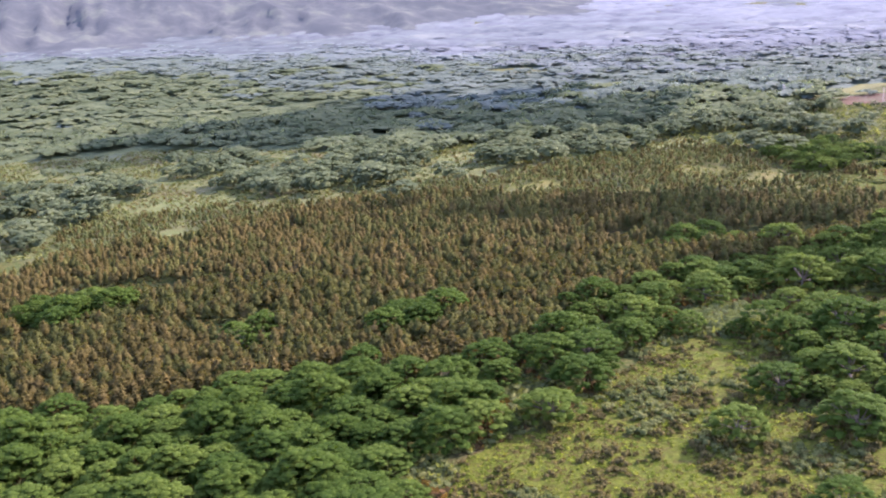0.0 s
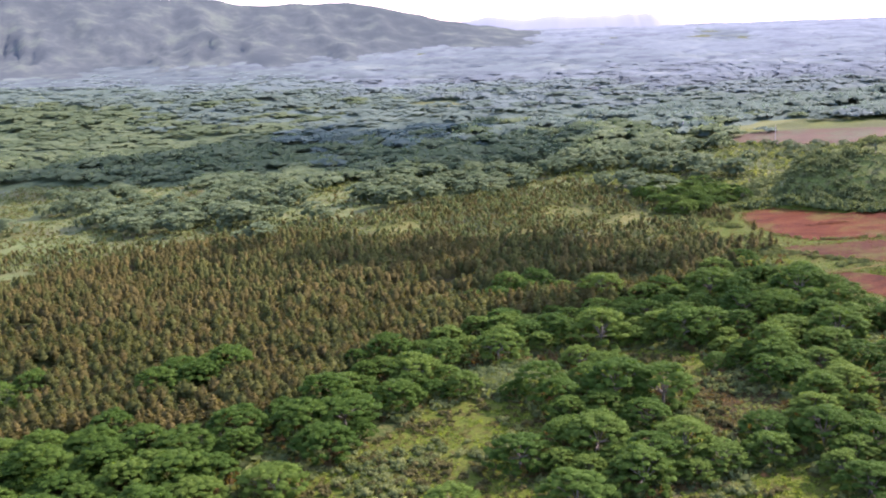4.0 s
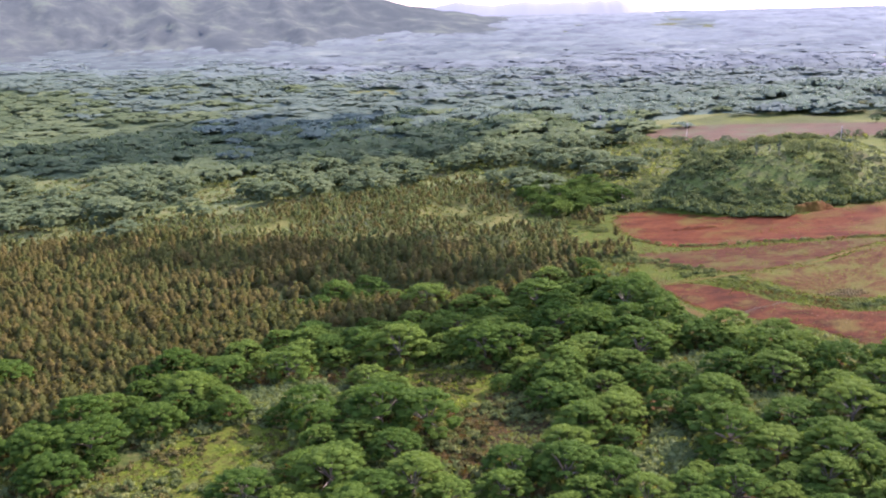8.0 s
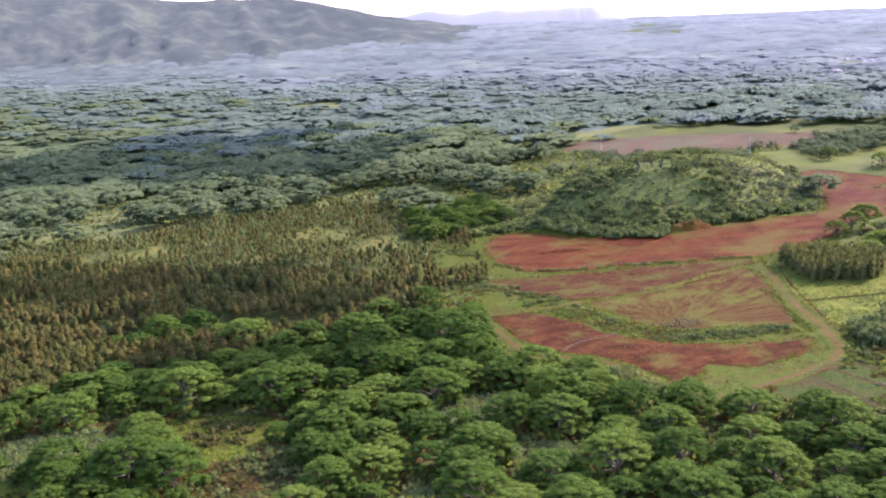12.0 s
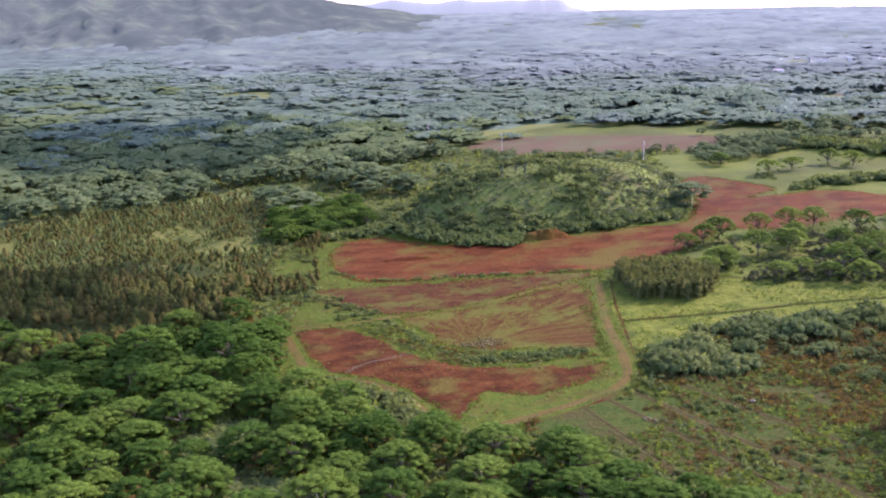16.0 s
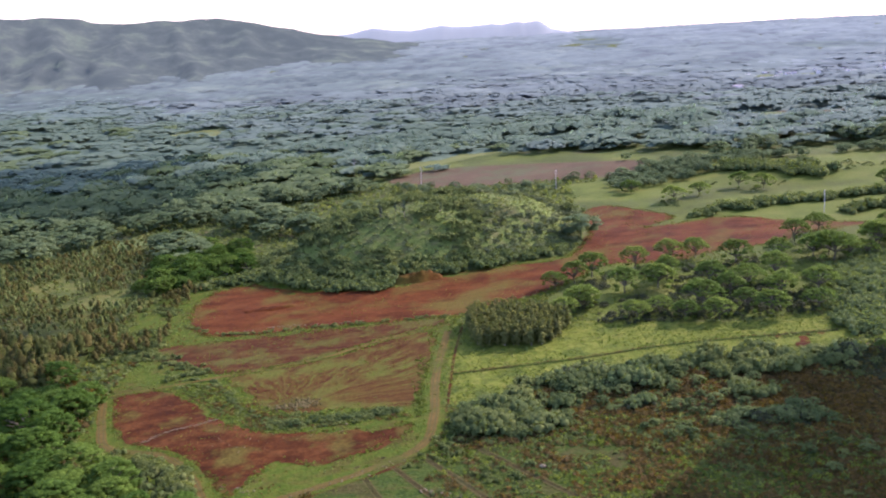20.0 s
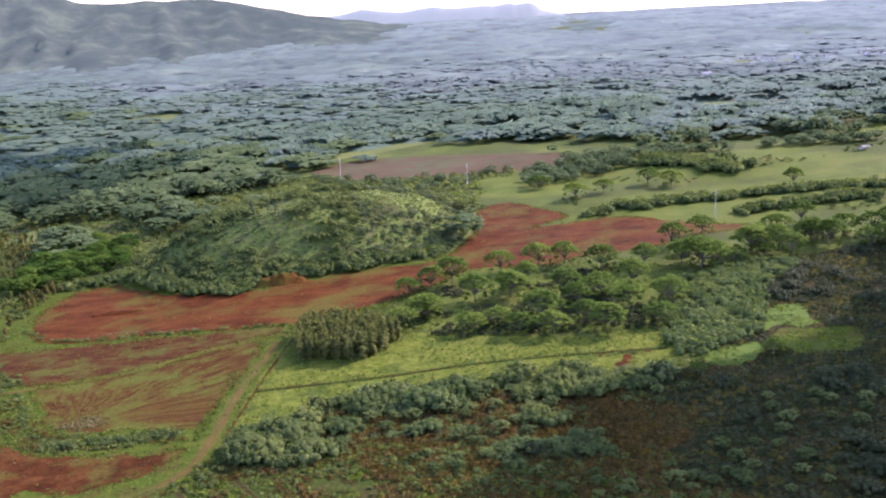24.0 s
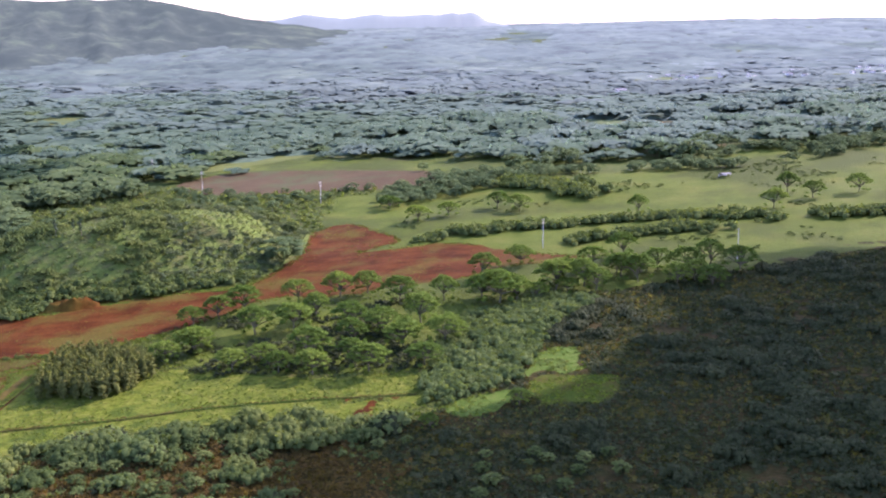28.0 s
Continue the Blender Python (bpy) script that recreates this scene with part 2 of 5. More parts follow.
LEAF_HEDGE = material("dark_bush_leaf", [(0.0396, 0.0605, 0.0172), (0.0682, 0.0907, 0.0253)], 0.5, 3, 0.9, spec=0.02, random_tint=0.34, translucent=0.42)
# Far leaf colours turn paler and bluer by steps: haze put into base colour.
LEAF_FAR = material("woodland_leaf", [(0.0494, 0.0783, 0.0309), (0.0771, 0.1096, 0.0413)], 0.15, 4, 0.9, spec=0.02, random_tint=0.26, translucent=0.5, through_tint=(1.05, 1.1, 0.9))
LEAF_HAZY = material("hazed_leaf", [(0.0613, 0.0976, 0.062), (0.0894, 0.1287, 0.0779)], 0.06, 10, 0.9, 0.2, 0.4, 0.02, random_tint=0.18, translucent=0.5, through_tint=(1.0, 1.1, 1.0))
# Six canopy tones, paler and bluer with k: haze put into base colour.
HAZE_TONES = [material("hazed_canopy", [(0.031 + 0.0064 * k, 0.043 + 0.0070 * k, 0.036 + 0.0074 * k), (0.046 + 0.0072 * k, 0.063 + 0.0080 * k, 0.051 + 0.0082 * k), (0.057 + 0.0079 * k, 0.077 + 0.0088 * k, 0.060 + 0.0088 * k)], 0.009, 12, 0.9, 0.5, 0.05, 0.0, ((0.068 + 0.0078 * k, 0.089 + 0.0088 * k, 0.064 + 0.0088 * k), 0.61), 0.005) for k in range(6)]
LEAF_HAZIEST = material("most_hazed_leaf", [(0.0784, 0.1155, 0.0872), (0.1046, 0.1462, 0.1058)], 0.03, 10, 0.9, 0.2, 0.3, 0.02, random_tint=0.14, translucent=0.5, through_tint=(1.0, 1.05, 1.05))
DRY_GRASS = material("dry_grass", [(0.0357, 0.054, 0.014), (0.0504, 0.068, 0.0175), (0.063, 0.072, 0.0217)], 0.05, 12, 0.95, 0.6, 0.3, 0.02, ((0.0441, 0.048, 0.0154), 0.56), 0.010, grit=0.2)
LEAF_OLIVE = material("olive_leaf", [(0.052, 0.064, 0.017), (0.088, 0.098, 0.027)], 0.7, 3, 0.9, spec=0.02, random_tint=0.25, translucent=0.45)
LEAF_WEED = material("weed_leaf", [(0.044, 0.068, 0.010), (0.070, 0.096, 0.015)], 0.5, 3, 0.9, spec=0.02, random_tint=0.36, translucent=0.4)
LEAF_CONIFER = material("conifer_leaf", [(0.022, 0.040, 0.016), (0.045, 0.065, 0.028)], 0.8, 3, 0.6, spec=0.1, random_tint=0.2, translucent=0.2)
LEAF_VINE = material("vine_leaf", [(0.057, 0.0871, 0.0088), (0.0836, 0.1168, 0.0128)], 0.5, 3, 0.9, spec=0.02, random_tint=0.34, translucent=0.4)
EARTH = material("earth_clods", [(0.034, 0.031, 0.010), (0.060, 0.050, 0.017)], 0.6, 8, 0.95, 0.1, 2, 0.02, random_tint=0.3)
RUT = material("wheel_rut", [(0.0299, 0.0289, 0.0082), (0.0449, 0.041, 0.0116)], 0.4, 8, 0.95, 0.08, 1.5, 0.02)
# Red soil greyed for the far fields: haze put into base colour.
SOIL_HAZED = material("hazed_red_soil", [(0.0353, 0.0247, 0.0116), (0.0494, 0.0355, 0.0163)], 0.03, 10, 0.95, 0.3, 0.5, 0.02, ((0.0381, 0.0417, 0.0163), 0.56), 0.02, grit=0.2)
FAR_GRASS = material("far_grass", [(0.0502, 0.0619, 0.0161), (0.068, 0.0787, 0.0207)], 0.03, 8, 0.95, 0.3, 0.5, 0.02)
YOUNG_GRASS = material("young_plantation_grass", [(0.0281, 0.0406, 0.0083), (0.0437, 0.053, 0.0097), (0.064, 0.0624, 0.0142)], 0.05, 12, 0.95, 0.5, 0.5, 0.02, ((0.0234, 0.0328, 0.009), 0.54), 0.016, grit=0.25)
BARK = material("pale_bark", [(0.050, 0.046, 0.024), (0.085, 0.078, 0.042)], 1.5, 6, 0.9, 0.05, 3)
BARK_DARK = material("brown_bark", [(0.10, 0.075, 0.05), (0.18, 0.14, 0.10)], 1.5, 6, 0.9, 0.05, 3)
STONE = material("pale_stone", [(0.056, 0.046, 0.022), (0.110, 0.096, 0.050)], 1.2, 6, 0.9, 0.05, 3, 0.1, random_tint=0.3)
# Greyed, bluish hill colours: haze put into base colour.
MOUNTAIN = material("hazed_mountain", [(0.0317, 0.042, 0.0354), (0.0388, 0.05, 0.0408), (0.0529, 0.069, 0.0472)], 0.010, 10, 0.9, 1.0, 0.03, 0.0, ((0.0317, 0.042, 0.0354), 0.56), 0.004)
FAR_HILL = material("hazed_hill", [(0.0631, 0.0843, 0.0781), (0.0707, 0.0942, 0.0866)], 0.004, 6, 0.9)
METAL = material("roof_metal", [(0.0546, 0.0581, 0.0644), (0.0756, 0.0795, 0.0874)], 0.5, 4, 0.75, spec=0.1)
WALL = material("house_wall", [(0.35, 0.33, 0.30), (0.45, 0.43, 0.40)], 0.5, 4, 0.8)
POLE = material("pole_wood", [(0.26, 0.23, 0.20), (0.38, 0.35, 0.31)], 2, 4, 0.85)
CLOUD = material("cloud_vapour", [(0.78, 0.78, 0.80), (0.85, 0.85, 0.86)], 0.01, 5, 1.0)



# ---- plan: outlines in metres ----
FIELD_LOW = [(340, 634), (365, 635), (380, 612), (396, 588), (414, 565), (440, 556), (470, 550), (486, 552), (479, 538), (456, 523), (442, 524), (430, 531), (422, 518), (413, 500), (405, 520), (388, 545), (368, 562), (354, 578), (345, 605)]
FIELD_FAN = [(395, 645), (435, 654), (474, 675), (498, 682), (494, 619), (486, 575), (478, 574), (453, 579), (428, 584), (416, 594), (405, 622)]
FIELD_STRIP = [(337, 709), (384, 713), (444, 710), (508, 706), (506, 695), (475, 682), (435, 661), (397, 652), (366, 670)]
FIELD_LONG = [(348, 802), (355, 832), (379, 845), (397, 826), (440, 800), (479, 790), (513, 809), (560, 814), (599, 822), (628, 893), (634, 964), (660, 985), (679, 951), (696, 910), (668, 886), (690, 886), (732, 891), (770, 850), (811, 816), (763, 811), (737, 793), (697, 788), (654, 778), (617, 785), (571, 738), (515, 711), (437, 718), (373, 726), (353, 763)]
FIELD_FAR = [(480, 1279), (539, 1321), (651, 1276), (740, 1211), (720, 1138), (645, 1153), (557, 1175), (510, 1204)]
FIELD_LAST = [(919, 1658), (1020, 1572), (1102, 1466), (1053, 1423), (960, 1475)]
MEADOW_LINE = [(500, 583), (498, 640), (512, 690), (540, 680), (565, 668), (590, 668), (646, 640), (696, 632), (700, 600), (671, 582), (650, 590), (598, 592), (578, 586), (539, 590), (524, 566), (508, 560)]
GRASS_NOOK = [(749, 639), (757, 651), (771, 647), (769, 632), (770, 617), (759, 613), (750, 618), (742, 610), (742, 619)]
NOOK_STRIP = [(704, 586), (714, 594), (723, 600), (733, 602), (734, 592), (720, 575), (709, 576)]
NOOK_SHADE = [(742, 608), (750, 616), (759, 611), (781, 606), (779, 591), (769, 577), (746, 579), (740, 590)]
PASTURE_LINE = [(640, 1000), (650, 1110), (800, 1180), (928, 1130), (1050, 1180), (1300, 1220), (1700, 1100), (1600, 900), (1100, 790), (1000, 778), (864, 750), (802, 724), (767, 674), (716, 642), (696, 636), (646, 644), (590, 670), (574, 690), (565, 708), (578, 740), (612, 786), (640, 900)]
GLADE = [(505, 1330), (560, 1390), (720, 1330), (860, 1240), (850, 1180), (745, 1215), (650, 1290), (540, 1330)]
GRASS_SOUTH = [(412, 484), (436, 490), (464, 502), (490, 520), (502, 556), (540, 545), (600, 520), (660, 470), (700, 380), (560, 360), (500, 420), (470, 448), (436, 472)]
VINE_BAND = [(189, 506), (203, 528), (227, 521), (238, 501), (225, 477), (203, 469)]
VINE_STRIP = [(160, 522), (182, 530), (214, 518), (231, 495), (213, 485), (185, 498)]
FIELD_GRASS = [(326, 562), (318, 650), (322, 720), (328, 800), (338, 862), (400, 852), (480, 806), (600, 840), (640, 905), (650, 790), (560, 722), (518, 712), (506, 560), (492, 514), (462, 494), (415, 476), (390, 508), (372, 546)]
HEDGE_BAND = [(368, 640), (392, 636), (404, 612), (414, 593), (428, 582), (453, 577), (480, 572), (485, 558), (453, 560), (430, 561), (414, 567), (398, 590), (384, 612)]
KNOLL_LINE = [(336, 862), (382, 852), (412, 824), (467, 791), (480, 818), (512, 811), (556, 823), (600, 832), (625, 893), (630, 965), (600, 1005), (500, 1010), (425, 985), (372, 925)]
VINE_CLEAR = [(6, 365), (46, 395), (73, 434), (111, 479), (140, 468), (152, 430), (130, 395), (170, 360), (240, 380), (230, 320), (-20, 290)]
SCRUB_CLEAR = [(205, 470), (248, 480), (252, 430), (215, 412), (180, 440)]
WEST_GRASS = [(330, 640), (345, 710), (340, 800), (352, 850), (318, 850), (300, 740), (312, 650)]
EUC_LINE = [(-230, 420), (-145, 431), (-91, 454), (-42, 474), (-14, 440), (14, 451), (51, 483), (63, 540), (112, 559), (150, 590), (215, 600), (300, 660), (300, 730), (200, 770), (100, 822), (-20, 900), (-110, 880), (-204, 790), (-299, 770), (-330, 656), (-300, 520)]
EUC_HOLES = ([(-275, 610), (-219, 633), (-185, 610), (-237, 560)], [(-42, 520), (-20, 560), (2, 545), (-12, 505)], [(-120, 520), (-100, 540), (-85, 525), (-105, 505)], [(120, 640), (170, 665), (190, 650), (140, 622)])
YOUNG_LINE = [(-300, 780), (-204, 800), (-110, 890), (-20, 905), (100, 830), (200, 775), (300, 735), (318, 830), (300, 900), (266, 1061), (110, 1008), (0, 960), (-114, 960), (-350, 900)]
GROVE_LINE = [(516, 690), (522, 645), (554, 634), (572, 660), (563, 684), (540, 697)]
SAVANNA_LINE = [(590, 655), (696, 636), (715, 690), (752, 729), (740, 775), (696, 782), (644, 772), (600, 750), (574, 716)]
SILVER_LINE = [(696, 618), (698, 598), (706, 592), (717, 600), (729, 607), (740, 614), (748, 640), (758, 660), (769, 687), (800, 720), (780, 735), (735, 720), (716, 700)]
BROWN_LINE = [(500, 514), (506, 556), (526, 564), (541, 586), (600, 588), (650, 586), (668, 578), (695, 578), (712, 592), (735, 612), (746, 640), (760, 665), (785, 726), (860, 748), (1000, 775), (1000, 440), (700, 370), (600, 470), (548, 520)]
KNOLL = (505.0, 905.0, 150.0, 98.0, 22.0, 34.0)      # middle, half-axes, turn in degrees, height


def lattice(ix, iy, seed):
    h = np.sin(ix * 127.1 + iy * 311.7 + seed * 74.7) * 43758.5453
    return h - np.floor(h)


def vnoise(x, y, size, seed=0):
    """Smooth noise from 0 to 1 with bumps of the given size."""
    x, y = np.asarray(x, float) / size, np.asarray(y, float) / size
    ix, iy = np.floor(x), np.floor(y)
    u, v = x - ix, y - iy
    u, v = u * u * (3 - 2 * u), v * v * (3 - 2 * v)
    a, b, c, d = lattice(ix, iy, seed), lattice(ix + 1, iy, seed), lattice(ix, iy + 1, seed), lattice(ix + 1, iy + 1, seed)
    return (a * (1 - u) + b * u) * (1 - v) + (c * (1 - u) + d * u) * v


def fnoise(x, y, size, seed=0):
    return (vnoise(x, y, size, seed) + 0.5 * vnoise(x, y, size / 2.1, seed + 1) + 0.25 * vnoise(x, y, size / 4.3, seed + 2)) / 1.75


def smooth(a, b, v):
    t = np.clip((np.asarray(v, float) - a) / (b - a), 0, 1)
    return t * t * (3 - 2 * t)


def knoll(x, y):
    cx, cy, rx, ry, turn, high = KNOLL
    c, s = math.cos(radians(turn)), math.sin(radians(turn))
    u, v = ((x - cx) * c + (y - cy) * s) / rx, (-(x - cx) * s + (y - cy) * c) / ry
    r = np.sqrt(u * u + v * v) + 0.12 * (vnoise(x, y, 60, 5) - 0.5)
    w = np.clip(((x - 392) * 40 + (y - 868) * 97) / (40 ** 2 + 97 ** 2), 0, 1)
    off = np.hypot(x - 392 - 40 * w, y - 868 - 97 * w)
    gully = 10 * smooth(20, 3, off) * smooth(1.02, 0.7, r)
    return high * smooth(1.0, 0.32, r) + 4 * smooth(1.0, 0.6, r) * (vnoise(x, y, 28, 6) - 0.5) - gully


def ground_z(x, y):
    x, y = np.asarray(x, float), np.asarray(y, float)
    near = -22 + 0.07 * np.clip(x, -1500, 1600)
    far = 8 + 0.018 * np.clip(x, -1500, 2600) + 100 * smooth(2400, 4950, y)
    far_part = smooth(1250, 2700, y)
    base = near * (1 - far_part) + far * far_part
    base = base + (fnoise(x, y, 260, 1) - 0.5) * 10 * smooth(1300, 2200, y)
    base = base + (vnoise(x, y, 120, 7) - 0.5) * 8 * smooth(840, 980, y) * smooth(640, 780, x) * (1 - far_part)
    return base + (vnoise(x, y, 40, 2) - 0.5) * 1.2 + knoll(x, y)


def inside(line, x, y):
    x, y = np.asarray(x, float), np.asarray(y, float)
    hit = np.zeros(x.shape, bool)
    for (x0, y0), (x1, y1) in zip(line, line[1:] + line[:1]):
        if y0 != y1:
            hit ^= ((y0 > y) != (y1 > y)) & (x < (x1 - x0) * (y - y0) / (y1 - y0) + x0)
    return hit


def spline(points, closed, step=3.0):
    """Points along a smooth curve through the given ones."""
    p = [Vector((a, b)) for a, b in points]
    n = len(p)
    out = []
    for i in range(n if closed else n - 1):
        a, b, c, d = (p[(i - 1) % n], p[i], p[(i + 1) % n], p[(i + 2) % n]) if closed else (p[max(i - 1, 0)], p[i], p[i + 1], p[min(i + 2, n - 1)])
        k = max(1, int((c - b).length / step))
        for j in range(k):
            t = j / k
            out.append(0.5 * ((2 * b) + (c - a) * t + (2 * a - 5 * b + 4 * c - d) * t * t + (3 * b - a - 3 * c + d) * t ** 3))
    return out if closed else out + [p[-1]]


def mesh_np(name, verts, faces, mat, tint=None, smooth_faces=False, upward=0.0):
    """A mesh from arrays of corners and triangles (or quads); upward: how far normals lean to the sky, to soften
    shading on foliage and far hills.
    """
    me = bpy.data.meshes.new(name)
    verts, faces = np.asarray(verts, np.float32), np.asarray(faces, np.int32)
    k = faces.shape[1]
    me.vertices.add(len(verts))
    me.vertices.foreach_set("co", verts.ravel())
    me.loops.add(faces.size)
    me.loops.foreach_set("vertex_index", faces.ravel())
    me.polygons.add(len(faces))
    me.polygons.foreach_set("loop_start", np.arange(0, faces.size, k, dtype=np.int32))
    if tint is not None:
        me.attributes.new("tint", "FLOAT", "POINT").data.foreach_set("value", np.asarray(tint, np.float32))
    me.materials.append(mat)
    me.update(calc_edges=True)
    me.polygons.foreach_set("use_smooth", np.full(len(faces), smooth_faces or upward > 0))
    if upward:
        soft = np.zeros(len(verts) * 3, np.float32)
        me.vertex_normals.foreach_get("vector", soft)
        soft = soft.reshape(-1, 3) * (1 - upward) + (0, 0, upward)
        me.normals_split_custom_set_from_vertices(soft / np.maximum(np.linalg.norm(soft, axis=1), 1e-4)[:, None])
    return me


def part(name, me, parent, label=""):
    ob = new(name, me)
    ob.parent = parent
    return tagged(ob, label)


# ---- ground ----
def axis(*runs):
    return np.unique(np.concatenate([np.arange(a, b, s) for a, b, s in runs]))


gx = axis((-5600, -1200, 110), (-1200, -400, 20), (-400, 1000, 6), (1000, 1900, 20), (1900, 5800, 110))
gy = axis((-3000, 250, 130), (250, 1250, 6), (1250, 2600, 25), (2600, 5700, 100))
GX, GY = np.meshgrid(gx, gy)
V = np.stack([GX.ravel(), GY.ravel(), ground_z(GX, GY).ravel()], 1)
idx = np.arange(len(V)).reshape(GX.shape)
F = np.stack([idx[:-1, :-1], idx[:-1, 1:], idx[1:, 1:], idx[1:, :-1]], -1).reshape(-1, 4)
tagged(new("ground", mesh_np("ground", V, F, GROUND, smooth_faces=True)), "undulating ground covered in dark green and brown undergrowth", "ground", kind="structure")


def patch(name, line, mat, lift, label, category="field", ragged=1.6, grid=9.0):
    """A piece of land laid over the ground, with a ragged edge."""
    edge = spline(line, True, 2.5)
    pts = []
    for i, p in enumerate(edge):
        d = edge[(i + 1) % len(edge)] - edge[i - 1]
        k = (fnoise(p.x, p.y, 9, 11) - 0.5) * 2 * ragged
        pts.append(p + Vector((d.y, -d.x)).normalized() * float(k))
    n = len(pts)
    xs, ys = np.meshgrid(np.arange(min(p.x for p in pts), max(p.x for p in pts), grid), np.arange(min(p.y for p in pts), max(p.y for p in pts), grid))
    ok = inside([(p.x, p.y) for p in pts], xs, ys)
    pts += [Vector((a, b)) for a, b in zip(xs[ok], ys[ok])]
    verts, _, faces, *_ = geometry.delaunay_2d_cdt(pts, [(i, (i + 1) % n) for i in range(n)], [], 1, 0.01)
    vx, vy = np.array([v.x for v in verts]), np.array([v.y for v in verts])
    me = mesh_np(name, np.stack([vx, vy, ground_z(vx, vy) + lift], 1), [tuple(f) for f in faces if len(f) == 3], mat, smooth_faces=True)
    return tagged(new(name, me), label, category, kind="structure")


WEST_PLAIN = [(-620, 860), (-330, 780), (-200, 800), (-110, 890), (0, 960), (110, 1005), (268, 1060), (260, 1110), (100, 1140), (-50, 1160), (-180, 1300), (-420, 1420), (-700, 1400)]
CLEARINGS = [[(60, 2040), (90, 2110), (180, 2110), (220, 1960), (140, 1960)], [(484, 1350), (500, 1420), (590, 1440), (650, 1440), (560, 1380)], [(1380, 1780), (1440, 1850), (1560, 1900), (1640, 1880), (1520, 1760)], [(1120, 2080), (1140, 2160), (1190, 2150), (1180, 2090)], [(-30, 2190), (-60, 2240), (-260, 2240), (-250, 2190)]]
patch("west_plain", WEST_PLAIN, DRY_GRASS, 0.2, "pale green and brown grassy plain with scattered trees", "grassland", 10, 20)
for line in CLEARINGS:
    patch("far_clearing", line, FAR_GRASS, 0.3, "pale grass clearing in the far woods", "clearing", 8, 25)
patch("pasture", PASTURE_LINE, PASTURE, 0.12, "open yellow-green pasture on a gentle rise", "pasture", 6, 12)
patch("glade", GLADE, PASTURE, 0.15, "narrow pale grass glade beside a far red field", "pasture", 5, 12)
patch("young_plantation_ground", YOUNG_LINE, YOUNG_GRASS, 0.12, "yellowish grass ground between young plantation trees", "ground", 6, 12)
patch("scrub_ground", BROWN_LINE, SCRUB_SOIL, 0.10, "rough brown and green ground under low scrub", "ground", 3, 14)
patch("field_grass", FIELD_GRASS, VERGE, 0.10, "green grass between the red fields", "grassland", 3, 12)
patch("vine_clearing", VINE_BAND, VINES, 0.18, "bright green vines between albizia trees", "clearing", 4)
patch("vine_clearing", VINE_STRIP, VINES, 0.18, "narrow strip of green vines and brown scrub", "clearing", 4)
patch("meadow", MEADOW_LINE, MEADOW, 0.18, "bright yellow-green tufted meadow beside the tree grove", "meadow", 2)
patch("grass_nook", GRASS_NOOK, NOOK_GRASS, 0.18, "small bright green grass opening among dark bushes", "meadow", 6, 5)
patch("grass_nook", NOOK_STRIP, NOOK_GRASS, 0.18, "narrow bright grass strip beside silvery bushes", "meadow", 4, 5)
# The darker verge colour stands for cloud shade on this part of the opening.
patch("grass_nook", NOOK_SHADE, VERGE, 0.18, "shaded part of the grass opening, in a darker grass colour", "meadow", 3, 5)
patch("grass_slope", GRASS_SOUTH, ROUGH, 0.15, "rough green grass slope with brown tracks", "grassland", 4)
patch("grass_border", WEST_GRASS, VERGE, 0.15, "green grass border between plantation and red field", "grassland", 4)
patch("vine_clearing", VINE_CLEAR, VINES, 0.18, "clearing with bright green creeping vines and brown scrub", "clearing", 5)
patch("scrub_clearing", SCRUB_CLEAR, SCRUB_SOIL, 0.18, "brown dry scrub clearing among albizia trees", "clearing", 4)
patch("knoll_grass", KNOLL_LINE, KNOLL_GRASS, 0.4, "grass and low growth covering the knoll", "grassland", 2, 5)
patch("red_field", FIELD_LONG, SOIL, 0.22, "long ploughed red soil field curving round a knoll", "field", 5)
patch("red_field", FIELD_STRIP, SOIL_MIXED, 0.22, "narrow red soil field strip with thin grass", "field", 5)
patch("red_field", FIELD_FAN, SOIL_GREEN, 0.22, "red soil field with streaks of fresh green growth", "field", 5)
patch("red_field", FIELD_LOW, SOIL_DARK, 0.22, "bare dark red soil field with pale stones", "field", 5)
patch("red_field", FIELD_FAR, SOIL_HAZED, 0.22, "distant red soil field among woods, paled for haze", "field", 4, 15)
patch("red_field", FIELD_LAST, SOIL_HAZED, 0.22, "far strip of bare red soil", "field", 5, 15)


def ribbon(name, points, width, mat, lift, label, category, crown=0.0, offset=0.0):
    path = spline(points, False, 3.0)
    rows = []
    for i, p in enumerate(path):
        a, b = path[max(i - 1, 0)], path[min(i + 1, len(path) - 1)]
        d = (b - a).normalized()
        side = Vector((d.y, -d.x))
        for k in (-1, -0.5, 0, 0.5, 1):
            w = width / 2 * (1 + 0.35 * (float(fnoise(p.x, p.y, 11, 21 + k)) - 0.5))
            q = p + side * (k * w + offset)
            rows.append((q.x, q.y, float(ground_z(q.x, q.y)) + lift + crown * (1 - k * k)))
    n = len(path)
    faces = [(5 * i + j, 5 * i + j + 1, 5 * i + j + 6, 5 * i + j + 5) for i in range(n - 1) for j in range(4)]
    return tagged(new(name, mesh_np(name, rows, faces, mat, smooth_faces=True)), label, category, kind="structure")


SLOPE_TRACKS = [[(462, 515), (470, 486), (480, 455), (487, 428), (492, 405)], [(472, 521), (486, 487), (501, 456), (517, 418), (530, 385)], [(490, 512), (506, 478), (524, 444), (540, 410)], [(508, 520), (528, 485), (550, 450), (566, 425)], [(470, 476), (480, 454), (489, 430), (500, 395)], [(496, 500), (514, 462), (532, 425), (544, 395)]]
